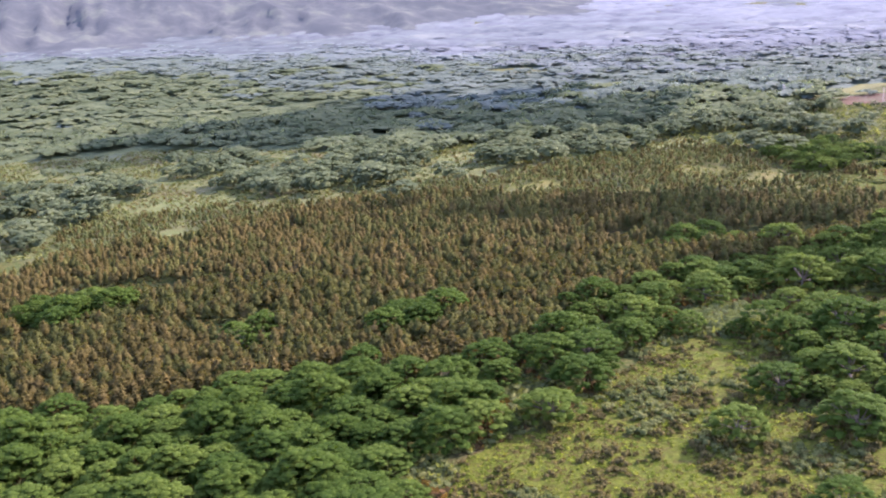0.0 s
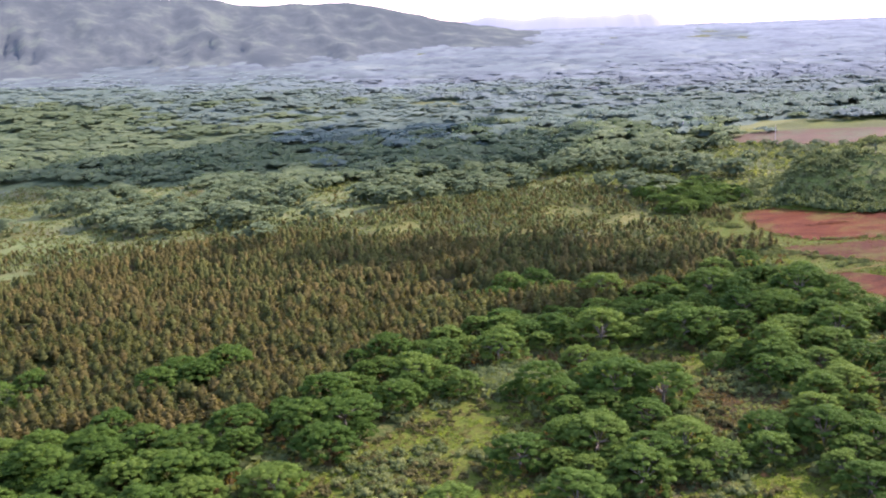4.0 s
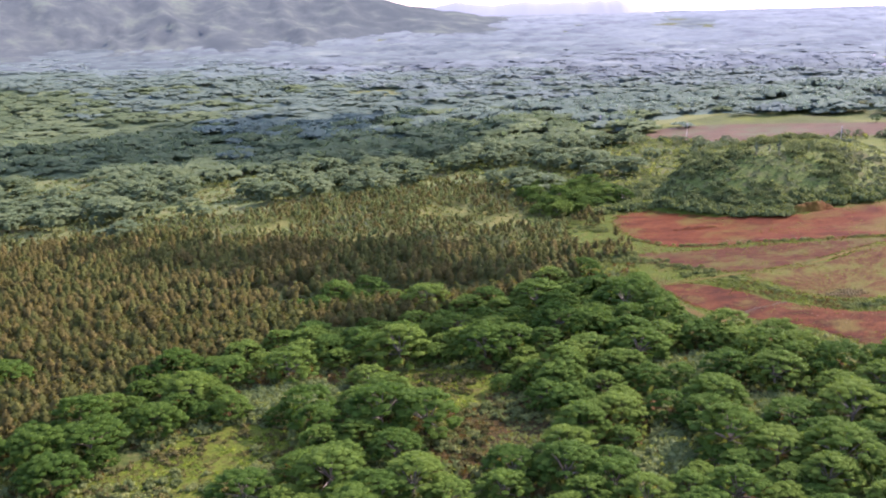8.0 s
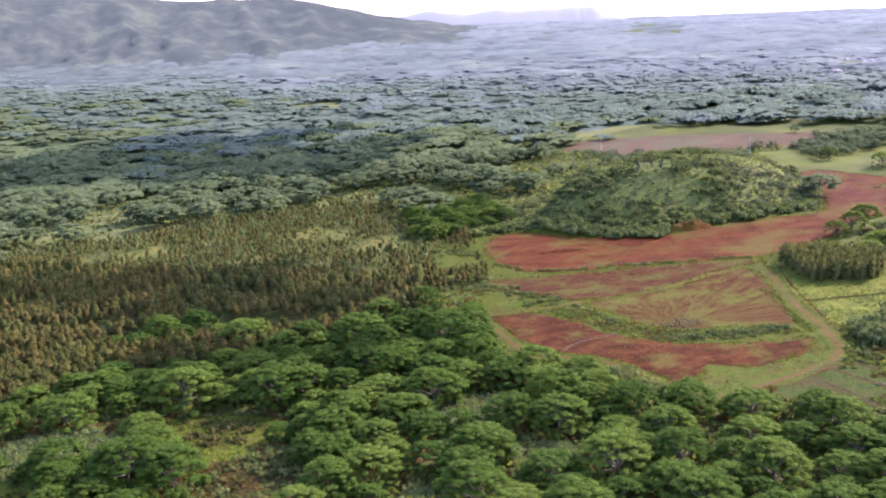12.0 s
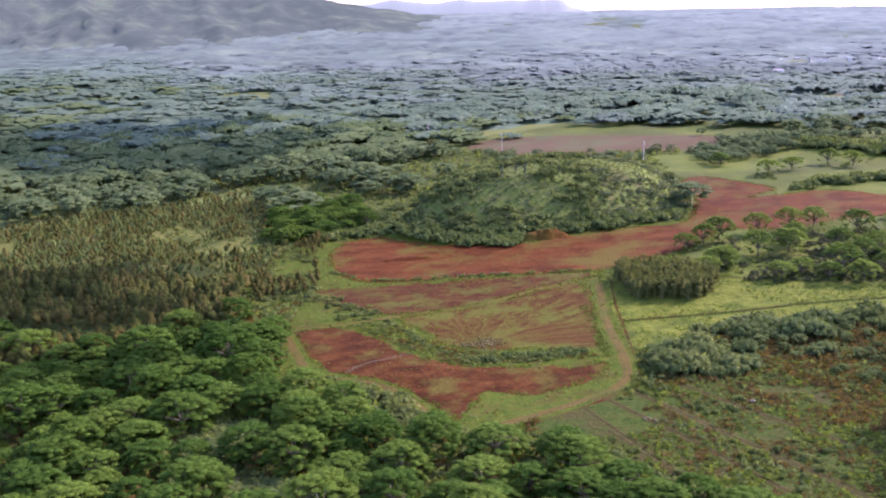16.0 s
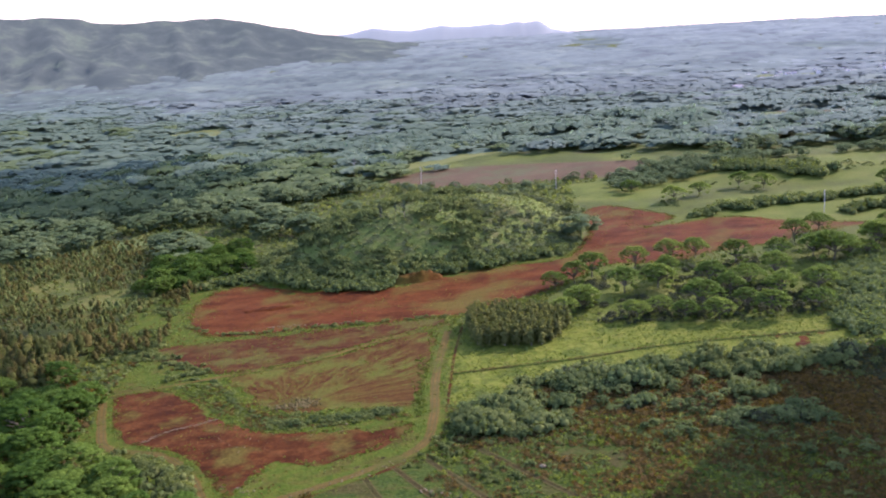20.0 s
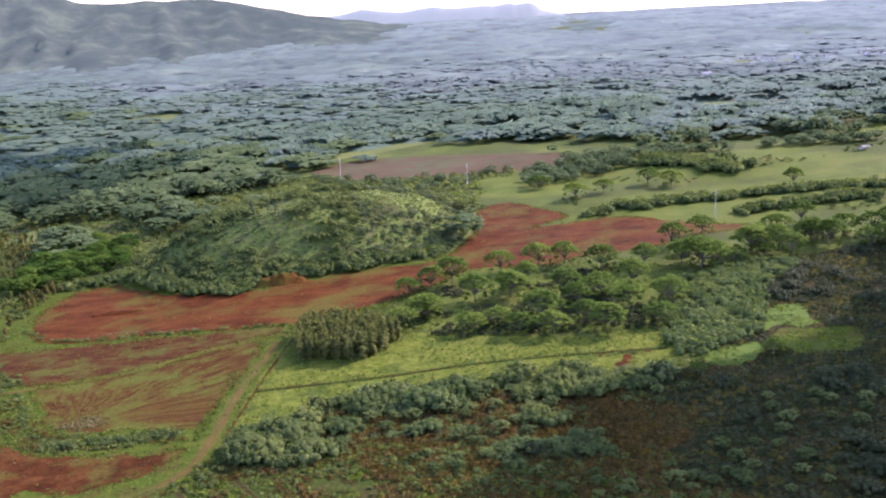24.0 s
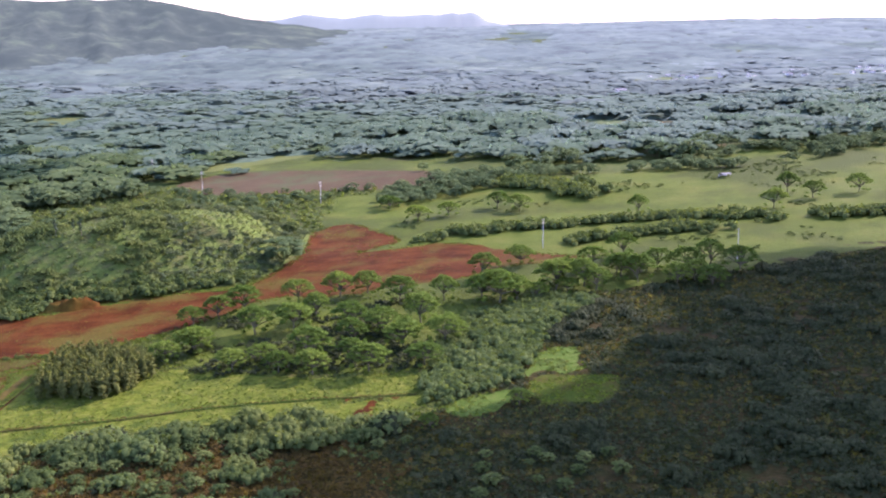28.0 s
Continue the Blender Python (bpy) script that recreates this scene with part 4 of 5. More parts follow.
OLIVE_KINDS = [[("crown", mesh_np("crown", *eucalyptus_shape(s, 10, 13, 12.0, 2.7, 0.06), LEAF_OLIVE, None, True, 0.4)), ("trunk", mesh_np("trunk", *eucalyptus_trunk(10), BARK_DARK))] for s in range(46, 49)]
EUC_YOUNG = [eucalyptus_shape(s, 3, 5, 6.0, 2.3) for s in range(55, 58)]
EUC_KINDS = [[("crown", mesh_np("crown", *e, LEAF_EUC)), ("trunk", mesh_np("trunk", *eucalyptus_trunk(), BARK_DARK))] for e in EUC]
SHRUB = [shrub_shape(s) for s in range(61, 66)]
SHRUB_MID = [shrub_shape(s, 4, 8, leaf=0.32) for s in range(66, 71)]
TUFT = [tuft_shape(s) for s in range(81, 89)]
THICK = [(v * 0.28, f) for v, f in (lump_tree(s, 15, 7, 6.5, 0.85, 0.66) for s in range(131, 137))]
SHRUB_FAR = [shrub_shape(s, 3, 2, leaf=0.7) for s in range(71, 75)]

in_euc = lambda x, y: inside(EUC_LINE, x, y) & ~np.any([inside(h, x, y) for h in EUC_HOLES], axis=0)

# eucalyptus plantation
x, y = scatter((-360, 400, 320, 910), 5.7, 0.38)
lanes = lambda x, y: np.min([np.hypot(x - a - np.clip((x - a) * (c - a) + (y - b) * (d - b), 0, (c - a) ** 2 + (d - b) ** 2) * (c - a) / ((c - a) ** 2 + (d - b) ** 2), y - b - np.clip((x - a) * (c - a) + (y - b) * (d - b), 0, (c - a) ** 2 + (d - b) ** 2) * (d - b) / ((c - a) ** 2 + (d - b) ** 2)) for a, b, c, d in ((48, 700, 112, 690), (-195, 850, -140, 905), (-70, 900, 60, 820), (60, 640, 110, 640), (-140, 640, -90, 665), (60, 780, 190, 735))], axis=0)
ok = in_euc(x, y) & (fnoise(x, y, 60, 61) > 0.22) & (fnoise(x * 0.45 + y * 0.1, y, 24, 60) > 0.28) & (lanes(x, y) > 5.5)
x, y = x[ok], y[ok]
size = 0.66 + 0.42 * rng.random(x.size) + 0.5 * fnoise(x, y, 34, 59)
near = np.argsort(y + 0.15 * np.abs(x))
front, rest = near[:180], near[180:]
plant_trees("eucalyptus_tree", EUC_KINDS, x[front], y[front], size[front], "slim brownish-green eucalyptus tree at the plantation edge", "tree", "plantation trees")
close = rest[y[rest] < 640]
back = rest[y[rest] >= 640]
plant_stuff("eucalyptus_plantation", EUC, x[close], y[close], size[close], [LEAF_EUC, LEAF_EUC_GREEN], "dense plantation of slim brownish-green eucalyptus trees", "plantation", smooth_faces=True, upward=0.5, kind=(fnoise(x[close], y[close], 55, 80) + 0.25 * rng.normal(size=len(close)) > 0.52).astype(int))
plant_stuff("eucalyptus_plantation", EUC_FAR, x[back], y[back], size[back], [LEAF_EUC, LEAF_EUC_GREEN], "dense plantation of slim brownish-green eucalyptus trees", "plantation", smooth_faces=True, upward=0.5, kind=(fnoise(x[back], y[back], 55, 80) + 0.25 * rng.normal(size=len(back)) > 0.52).astype(int))

# young, thin plantation
x, y = scatter((-360, 740, 330, 1070), 5.5)
ok = inside(YOUNG_LINE, x, y) & (fnoise(x, y, 45, 62) > 0.40)
plant_stuff("young_plantation", EUC_YOUNG, x[ok], y[ok], 0.5 + 0.75 * rng.random(ok.sum()) ** 1.5, [LEAF_EUC_GREEN, LEAF_EUC, LEAF_SHRUB], "sparse young eucalyptus trees on yellowish grass", "plantation", kind=rng.integers(0, 3, ok.sum()))

SILVER_SPOTS = [[(277, 412), (299, 429), (300, 405), (280, 392)], [(330, 455), (354, 455), (350, 428), (330, 435)], [(114, 512), (152, 518), (168, 492), (132, 482)], [(303, 500), (315, 518), (332, 510), (332, 488), (320, 478), (308, 484)]]
SOUTH_WOOD = [(330, 560), (380, 520), (402, 486), (432, 470), (468, 444), (505, 405), (560, 362), (560, 330), (330, 330)]
# albizia forest in front, and between plantation and fields; the largest crowns: place and radius
BIG = np.array([(165, 404, 15.5), (150, 357, 16), (134, 399, 14), (107, 360, 12), (40, 393, 14.5), (183, 457, 18), (231, 530, 17), (189, 536, 17), (196, 393, 14.5), (244, 534, 15), (271, 562, 15.5), (220, 568, 13), (189, 426, 12), (201, 448, 16), (302, 511, 15.5), (271, 509, 12.5), (302, 366, 12.5), (137, 528, 15), (175, 510, 10.5), (252, 466, 10.5), (278, 471, 10.8), (351, 469, 14.5), (363, 422, 15.5), (345, 385, 16), (312, 408, 15), (310, 588, 17), (204, 618, 17), (94, 507, 16), (64, 456, 17), (266, 606, 17), (279, 516, 14), (368, 516, 12), (390, 452, 12.5)])


def room(x, y, r, lines):
    """Where a crown of radius r stays clear of all the outlines."""
    ok = np.ones(x.shape, bool)
    for line in lines:
        for dx, dy in ((0, 0), (r, 0), (-r, 0), (0, r), (0, -r)):
            ok &= ~inside(line, x + dx, y + dy)
    return ok


x, y = scatter((-260, 280, 560, 680), 11.5, 0.45)
r = 7.5 + 6.5 * rng.random(x.size) ** 1.3 + np.where(x < 60, 1.5, 0)
ok = ~in_euc(x, y) & off_fields(x, y) & ((x < 330) | (y < 560 - (x - 330) * 1.05) | inside(SOUTH_WOOD, x, y))
ok &= room(x, y, 0.6 * r, (VINE_CLEAR, VINE_BAND, VINE_STRIP, SCRUB_CLEAR, GRASS_SOUTH, WEST_GRASS, LOOP, *SILVER_SPOTS))
ok &= (fnoise(x, y, 38, 63) > 0.30) | (x < 0)
x, y, r = x[ok], y[ok], r[ok]
kept = [tuple(b) for b in BIG]
for i in np.argsort(-r):
    if all(math.hypot(x[i] - a, y[i] - b) > (0.45 if x[i] < 40 else 0.54) * (r[i] + c) for a, b, c in kept):
        kept.append((x[i], y[i], r[i]))
x, y, r = np.array(kept).T
size = r / 15.0
order = np.argsort(y - 0.27 * x)
front, rest = np.union1d(order[:120], np.arange(len(BIG))), np.setdiff1d(order[120:], np.arange(len(BIG)))
# Western trees take the leaf whose colour stands for sun and clearer air.
fresh = lambda w: x[w] < 70 + 60 * fnoise(x[w], y[w], 50, 53)
for sel, kinds in ((front[fresh(front)], SUNNY_KINDS), (front[~fresh(front)], ALB_KINDS)):
    plant_trees("albizia_tree", kinds, x[sel], y[sel], size[sel], "broad flat-topped albizia tree with layered green crown", "tree", "albizia forest")
plant_stuff("albizia_forest", [a[0] for a in ALB], x[rest], y[rest], size[rest], [LEAF_ALB, LEAF_SUNNY], "albizia forest with layered green crowns", "forest", smooth_faces=True, upward=0.5, kind=fresh(rest).astype(int))
# the forest goes on beneath the flight
canopy("albizia_forest", (-420, -140, 1020, 520), 3.6, 13.0, 9.5, 10.5, 0.22, [LEAF_ALB, LEAF_ALB, LEAF_SHRUB], by_chance(60, 3), "albizia forest with layered green crowns", "forest", lambda x, y: y < 258 + 0.235 * x, 6.0, False, 0.2, 0.55, lambda x, y, side: y < 264 + 0.235 * x)
# albizias beside the knoll
x, y = scatter((285, 810, 385, 1010), 11.5, 0.4)
ok = inside([(300, 850), (296, 960), (318, 1005), (362, 960), (372, 880), (340, 860)], x, y)
plant_trees("albizia_tree", ALB_KINDS, x[ok], y[ok], 0.5 + 0.28 * rng.random(ok.sum()), "broad flat-topped albizia tree beside the knoll", "tree", "trees beside the knoll")
# savanna albizias beyond the meadow
spots = np.array([(603, 759, 1.16), (577, 743, 0.88), (586, 696, 0.89), (634, 717, 1.25), (645, 666, 1.18), (665, 656, 0.77), (622, 668, 0.78), (614, 716, 1.12), (663, 711, 1.04), (680, 698, 1.1), (690, 672, 1.14), (711, 672, 1.07), (745, 732, 1.5), (779, 747, 1.3), (699, 643, 0.9), (591, 750, 0.93), (573, 684, 0.85), (716, 745, 0.95), (645, 738, 0.92), (647, 644, 0.87), (608, 662, 0.84), (673, 640, 1.0), (701, 709, 1.13), (665, 684, 0.88), (631, 650, 0.78)])
plant_trees("albizia_tree", GROVE_KINDS, spots[:, 0], spots[:, 1], spots[:, 2], "flat-topped albizia tree with pale trunk on grass", "tree", "grove trees")
plant_trees("albizia_tree", GROVE_KINDS, np.array([734.0, 696.0]), np.array([582.0, 566.0]), np.array([0.55, 0.42]), "small bright green albizia beside a grass opening", "tree", "grove trees")
# small eucalyptus grove on the meadow
x, y = scatter((505, 625, 580, 705), 4.2, 0.3)
ok = inside(GROVE_LINE, x, y)
plant_trees("eucalyptus_tree", OLIVE_KINDS, x[ok], y[ok], 0.85 + 0.25 * rng.random(ok.sum()), "slim olive-green eucalyptus tree in a tight grove", "tree", "grove of eucalyptus")

# bushes
x, y = scatter((690, 575, 810, 740), 4.2)
ok = inside(SILVER_LINE, x, y)
plant_stuff("silvery_bushes", SHRUB, x[ok], y[ok], 0.9 + 1.7 * rng.random(ok.sum()), LEAF_SILVER, "dense silvery green bushes beside the meadow", "bushes")
in_brown = lambda x, y: inside(BROWN_LINE, x, y) & ~inside(NOOK_STRIP, x + 3, y + 7) & ~inside(NOOK_STRIP, x + 6, y + 14) & ~inside(GRASS_NOOK, x, y + 8) & ~inside(GRASS_NOOK, x, y) & ~inside(NOOK_STRIP, x, y) & ~inside(NOOK_SHADE, x, y) & ~inside(SILVER_LINE, x, y)
thicket("brown_scrub", (480, 380, 1010, 775), 1.9, lambda x, y: in_brown(x, y) & (x < 640 + 60 * fnoise(x, y, 40, 20)) & (fnoise(x, y, 16, 65) > 0.18), 0.9, 1.5, [LEAF_BROWN, LEAF_BROWN, LEAF_BROWN, LEAF_HEDGE, LEAF_BROWN], 34, "dense low brown and olive scrub on rough ground", "scrub")
# From about x = 670 the leaf colour itself is darkened for cloud shade.
thicket("dark_scrub", (480, 380, 1010, 775), 2.3, lambda x, y: in_brown(x, y) & (x >= 640 + 60 * fnoise(x, y, 40, 20)) & (fnoise(x, y, 16, 65) > 0.26), 0.9, 1.5, [LEAF_SHADED, LEAF_SHADED, LEAF_DRY, LEAF_SHADED], 34, "dense low scrub on rough ground, cloud shade in its colour", "scrub")
x, y = scatter((480, 380, 1010, 770), 5.4)
rim = (y > 556 - 0.0006 * (x - 610) ** 2 + 14 * fnoise(x, y, 22, 24)) & (x < 705) | (np.hypot(x - 528, y - 548) < 26)
ok = in_brown(x, y) & ((fnoise(x, y, 30, 66) > 0.69) | rim & (fnoise(x, y, 18, 50) > 0.30) | (x > 690) & (fnoise(x, y, 26, 50) > 0.60)) & ~((x > 685) & (x < 765) & (y > 555) & (y < 660))
size = np.where(rim, 1.2, 0.7) + np.where(rim, 2.2, 1.6) * rng.random(x.size) ** 1.6
# Bushes east of x = 690 take the leaf darkened for cloud shade.
kind = np.where(x > 690, 2, np.where(fnoise(x, y, 25, 23) > 0.58, 1, np.where(fnoise(x, y, 30, 27) > 0.56, 3, 0)))
plant_stuff("green_bushes", THICK, x[ok], y[ok], size[ok], [LEAF_HEDGE, LEAF_SHRUB, LEAF_SHADED, LEAF_SILVER], "rounded green bushes along the meadow edge", "bushes", upward=0.45, kind=kind[ok])
x, y = x[ok] + 1.2 * rng.normal(size=ok.sum()), y[ok] - 1.0 + 1.2 * rng.normal(size=ok.sum())
plant_stuff("bush_sprays", SHRUB, x, y, size[ok] * 0.95, [LEAF_HEDGE, LEAF_SHRUB, LEAF_SHADED], "loose leafy sprays over the meadow edge bushes", "bushes", kind=np.minimum(kind[ok], 2))
x, y = scatter((480, 380, 760, 600), 11.0)
ok = in_brown(x, y) & (fnoise(x, y, 40, 49) > 0.60)
plant_stuff("scrub_trees", ALB_FAR, x[ok], y[ok], 0.28 + 0.2 * rng.random(ok.sum()), LEAF_HEDGE, "small trees standing in the scrub", "trees")
x, y = scatter((580, 620, 760, 760), 4.5)
ok = inside(SAVANNA_LINE, x, y) & ((y < 690 - 0.15 * (x - 600)) & (fnoise(x, y, 24, 48) > 0.24) & (x > 600) | (fnoise(x, y, 24, 47) > 0.56))
# The darkened leaf stands for shade beneath the crowns.
plant_stuff("savanna_bushes", SHRUB, x[ok], y[ok], 0.6 + 0.8 * rng.random(ok.sum()), LEAF_SHADED, "bushes beneath the albizia trees, shade in their leaf colour", "bushes")
in_vines = lambda x, y: inside(VINE_CLEAR, x, y) | inside(SCRUB_CLEAR, x, y) | inside(VINE_BAND, x, y) | inside(VINE_STRIP, x, y)
thicket("dry_scrub", (170, 400, 260, 490), 1.7, lambda x, y: inside(SCRUB_CLEAR, x, y), 0.6, 1.1, [LEAF_BROWN, LEAF_BROWN, LEAF_BROWN, LEAF_SHRUB], 20, "low dry brown scrub in a clearing", "scrub")
thicket("clearing_scrub", (-25, 285, 300, 545), 1.9, lambda x, y: in_vines(x, y) & ~inside(SCRUB_CLEAR, x, y) & (fnoise(x, y, 14, 67) > 0.36), 0.5, 0.9, [LEAF_VINE, LEAF_VINE, LEAF_DRY, LEAF_VINE, LEAF_DRY], 10, "low brown scrub and bright vines in a clearing", "scrub")
x, y = scatter((-20, 285, 300, 545), 4.2)
ok = in_vines(x, y) & (fnoise(x, y, 9, 27) > 0.55)
plant_stuff("clearing_thickets", SHRUB_MID, x[ok], y[ok], 0.7 + 0.9 * rng.random(ok.sum()) ** 1.5, LEAF_DRY, "olive-brown thickets in the vine clearing", "bushes")
for spot in SILVER_SPOTS:
    x, y = scatter((100, 370, 370, 530), 3.4)
    ok = inside(spot, x, y) | inside(spot, x, y + 6)
    plant_stuff("silvery_bushes", SHRUB, x[ok], y[ok], 1.3 + 0.9 * rng.random(ok.sum()), LEAF_SILVER, "dense silvery green bushes among albizia trees", "bushes")
x, y = scatter((-20, 285, 260, 490), 4.2)
ok = (inside(VINE_CLEAR, x, y) | inside(SCRUB_CLEAR, x, y)) & (fnoise(x, y, 26, 57) > 0.56)
plant_stuff("clearing_bushes", SHRUB, x[ok], y[ok], 0.7 + 0.9 * rng.random(ok.sum()), LEAF_SHRUB, "green bushes in the vine clearing", "bushes")
x, y = scatter((290, 640, 360, 860), 4.0)
ok = inside(WEST_GRASS, x, y) & (fnoise(x, y, 22, 56) > 0.5)
plant_stuff("border_bushes", SHRUB, x[ok], y[ok], 0.5 + 0.9 * rng.random(ok.sum()), LEAF_SHRUB, "loose green bushes beside the red field", "bushes")
x, y = scatter((290, 640, 345, 860), 7.0)
ok = inside(WEST_GRASS, x, y) & (fnoise(x, y, 30, 55) > 0.5)
plant_stuff("border_trees", EUC, x[ok], y[ok], 0.5 + 0.5 * rng.random(ok.sum()), LEAF_EUC, "slim olive trees beside the red field", "trees")
# shrubs on the knoll
KNOLL_SPOTS = [(500, 866, 24), (488, 895, 18), (470, 850, 17), (455, 838, 12), (560, 905, 20), (585, 915, 18), (405, 905, 14), (413, 925, 12)]
on_knoll = lambda x, y: inside(KNOLL_LINE, x, y) & off_fields(x, y)
thicket("knoll_growth", (330, 770, 670, 1030), 2.8, on_knoll, 0.8, 1.4, [LEAF_KNOLL, LEAF_SHRUB, LEAF_SHRUB, LEAF_KNOLL], 40, "grass and low growth covering a green knoll", "plants")
x, y = scatter((330, 770, 670, 1080), 5.0)
bare = np.zeros(x.shape, bool)
for cx, cy, r in KNOLL_SPOTS:
    bare |= np.hypot(x - cx, y - cy) < r * (0.7 + 0.6 * fnoise(x, y, 12, 26))
ok = on_knoll(x, y) & (fnoise(x, y, 17, 68) > np.where(bare, 0.74, np.where((x > 450) & (x < 530), 0.50, np.where(x > 530, 0.16, 0.34))))
# East shrubs get the leaf lightened for haze.
pale = (x > 520 + 40 * fnoise(x, y, 30, 29))
# West shrubs get a darker leaf: the slope's shade put into colour.
west = x < 445 + 40 * fnoise(x, y, 30, 17)
for sel, leaf, words in ((ok & ~pale & ~west, LEAF_SHRUB, "rounded shrubs covering a green knoll"), (ok & west, LEAF_HEDGE, "shrubs on the steep side of a knoll, darker leaf for shade"), (ok & pale, LEAF_KNOLL, "grey-green shrubs on the open side of a knoll")):
    plant_stuff("knoll_shrubs", THICK, x[sel], y[sel], (0.7 + 1.7 * rng.random(sel.sum()) ** 1.8) * (0.72 if leaf is LEAF_KNOLL else 1.0), leaf, words, "shrubs", upward=0.4)

# understorey along the forest
forest_floor = lambda x, y: ((x < 335) | inside(SOUTH_WOOD, x, y)) & ~in_euc(x, y) & off_fields(x, y) & ~inside(LOOP, x, y) & ~in_vines(x, y) & ~inside(GRASS_SOUTH, x, y)
thicket("undergrowth_bushes", (-260, 285, 565, 690), 3.6, lambda x, y: forest_floor(x, y) & (fnoise(x, y, 20, 32) > 0.25), 1.8, 2.4, [LEAF_SHRUB, LEAF_HEDGE, LEAF_BROWN, LEAF_SHRUB], 30, "green undergrowth bushes beneath the albizia trees", "bushes")

# woods beyond
VILLAGE = [(1280, 2400), (2220, 2580), (2220, 2790), (1280, 2640)]
x, y = scatter((-900, 700, 1900, 1230), 21.0, 0.48)
ok = ~inside(EUC_LINE, x, y) & off_fields(x, y) & ~inside(YOUNG_LINE, x, y) & ~inside(PASTURE_LINE, x, y) & ~inside(GLADE, x, y) & ~inside(WEST_GRASS, x, y) & (knoll(x, y) < 0.5) & ~inside(KNOLL_LINE, x, y)
ok &= ~((x > 300) & (y < 870)) & ~((x > -340) & (x < 330) & (y < 880)) & (fnoise(x, y, 90, 69) > np.where(inside(WEST_PLAIN, x, y), 0.56, 0.38))
for line in CLEARINGS:
    ok &= ~inside(line, x, y)
x, y = x[ok], y[ok]
# The hazier leaf is picked farther off and to the east.
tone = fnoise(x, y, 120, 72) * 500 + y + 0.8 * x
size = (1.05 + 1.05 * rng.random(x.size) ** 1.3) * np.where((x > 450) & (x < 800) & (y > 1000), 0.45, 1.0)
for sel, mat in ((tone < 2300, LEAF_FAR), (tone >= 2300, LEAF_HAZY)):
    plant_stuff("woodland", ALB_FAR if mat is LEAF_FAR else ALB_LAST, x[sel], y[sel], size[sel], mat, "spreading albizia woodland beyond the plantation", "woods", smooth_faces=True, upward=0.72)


def far_free(x, y):
    ok = off_fields(x, y) & ~inside(PASTURE_LINE, x, y) & ~inside(GLADE, x, y) & ~inside(YOUNG_LINE, x, y) & ~inside(WEST_PLAIN, x, y) & ~(inside(VILLAGE, x, y) & (fnoise(x, y, 120, 37) < 0.56))
    for line in CLEARINGS:
        ok &= ~inside(line, x, y)
    return ok


woods_meet = lambda x, y: 2690 + 190 * fnoise(x, y, 170, 91)
FAR_LUMPS, MID_LUMPS, LAST_LUMPS = [lump_tree(s, 17, 3, 4.6, 0.30) for s in range(101, 107)], [lump_tree(s, 9, 0, 2.9, 0.20) for s in range(111, 117)], [lump_tree(s, 5, 0, 1.5, 0.11) for s in range(121, 126)]
# Far crowns are flattened and paled with distance: haze put into shape and colour.
for name, shapes, span, step, low, words in (("woodland", FAR_LUMPS, (1215, 1640), 33.0, 2.1, "spreading woodland crowns behind the red fields"), ("far_woodland", MID_LUMPS, (1620, 2420), 42.0, 2.6, "far woodland on the plain, haze in its leaf colour"), ("far_woodland", LAST_LUMPS, (2400, 3300), 52.0, 3.2, "far woodland near the horizon, haze in its leaf colour")):
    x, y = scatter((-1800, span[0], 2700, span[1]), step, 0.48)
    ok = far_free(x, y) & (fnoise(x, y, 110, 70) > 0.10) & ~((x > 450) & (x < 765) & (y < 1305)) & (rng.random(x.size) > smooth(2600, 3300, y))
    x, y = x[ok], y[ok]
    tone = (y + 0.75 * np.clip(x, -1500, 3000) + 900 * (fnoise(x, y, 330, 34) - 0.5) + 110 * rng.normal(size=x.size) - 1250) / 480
    plant_stuff(name, shapes, x, y, low * (0.7 + 0.9 * rng.random(x.size) ** 1.4), [LEAF_FAR, LEAF_HAZY, LEAF_HAZIEST, *HAZE_TONES[2:6]], words, "woods", smooth_faces=True, upward=0.94, kind=np.clip(tone, 0, 6.99).astype(int))
# Tones step paler towards the horizon, haze put into the canopy colour.
canopy("horizon_woodland", (-2500, 2700, 3700, 4960), 11.0, 48.0, 33.0, 7.0, 0.30, HAZE_TONES, by_distance(2300, 620), "woodland reaching to the horizon, haze in its colour", "woods", lambda x, y: far_free(x, y) & ((y > woods_meet(x, y)) | (x > 2690) | (x < -1790)))
# A low sheet fills the dark gaps, in leaf colours paled for haze.
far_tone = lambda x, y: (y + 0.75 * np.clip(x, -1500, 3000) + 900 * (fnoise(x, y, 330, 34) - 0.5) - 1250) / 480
canopy("woodland", (-1800, 1240, 2700, 3000), 9.0, 34.0, 27.0, 4.2, 0.12, [LEAF_FAR, LEAF_HAZY, LEAF_HAZIEST, *HAZE_TONES[2:6]], far_tone, "low woodland filling in between the larger far trees", "woods", lambda x, y: far_free(x, y) & ~((x > 360) & (x < 960) & (y < 1430)) & ~((x > 900) & (y < 1290)), 7.0, True, 0.36, 0.8, seen, 0.8)
# Two ground sheets whose pale colour stands for haze between the far trees.
patch("far_plain", [(-1300, 1300), (-300, 1330), (300, 1340), (480, 1440), (700, 1440), (900, 1290), (1400, 1290), (2300, 1500), (2700, 1900), (3000, 2780), (1000, 2740), (-1000, 2720), (-1900, 2740)], FAR_PLAIN, 0.1, "plain beneath the far woods, paled for haze", "plain", 30, 60)
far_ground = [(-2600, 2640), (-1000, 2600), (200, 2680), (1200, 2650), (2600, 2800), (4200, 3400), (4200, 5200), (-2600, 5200)]
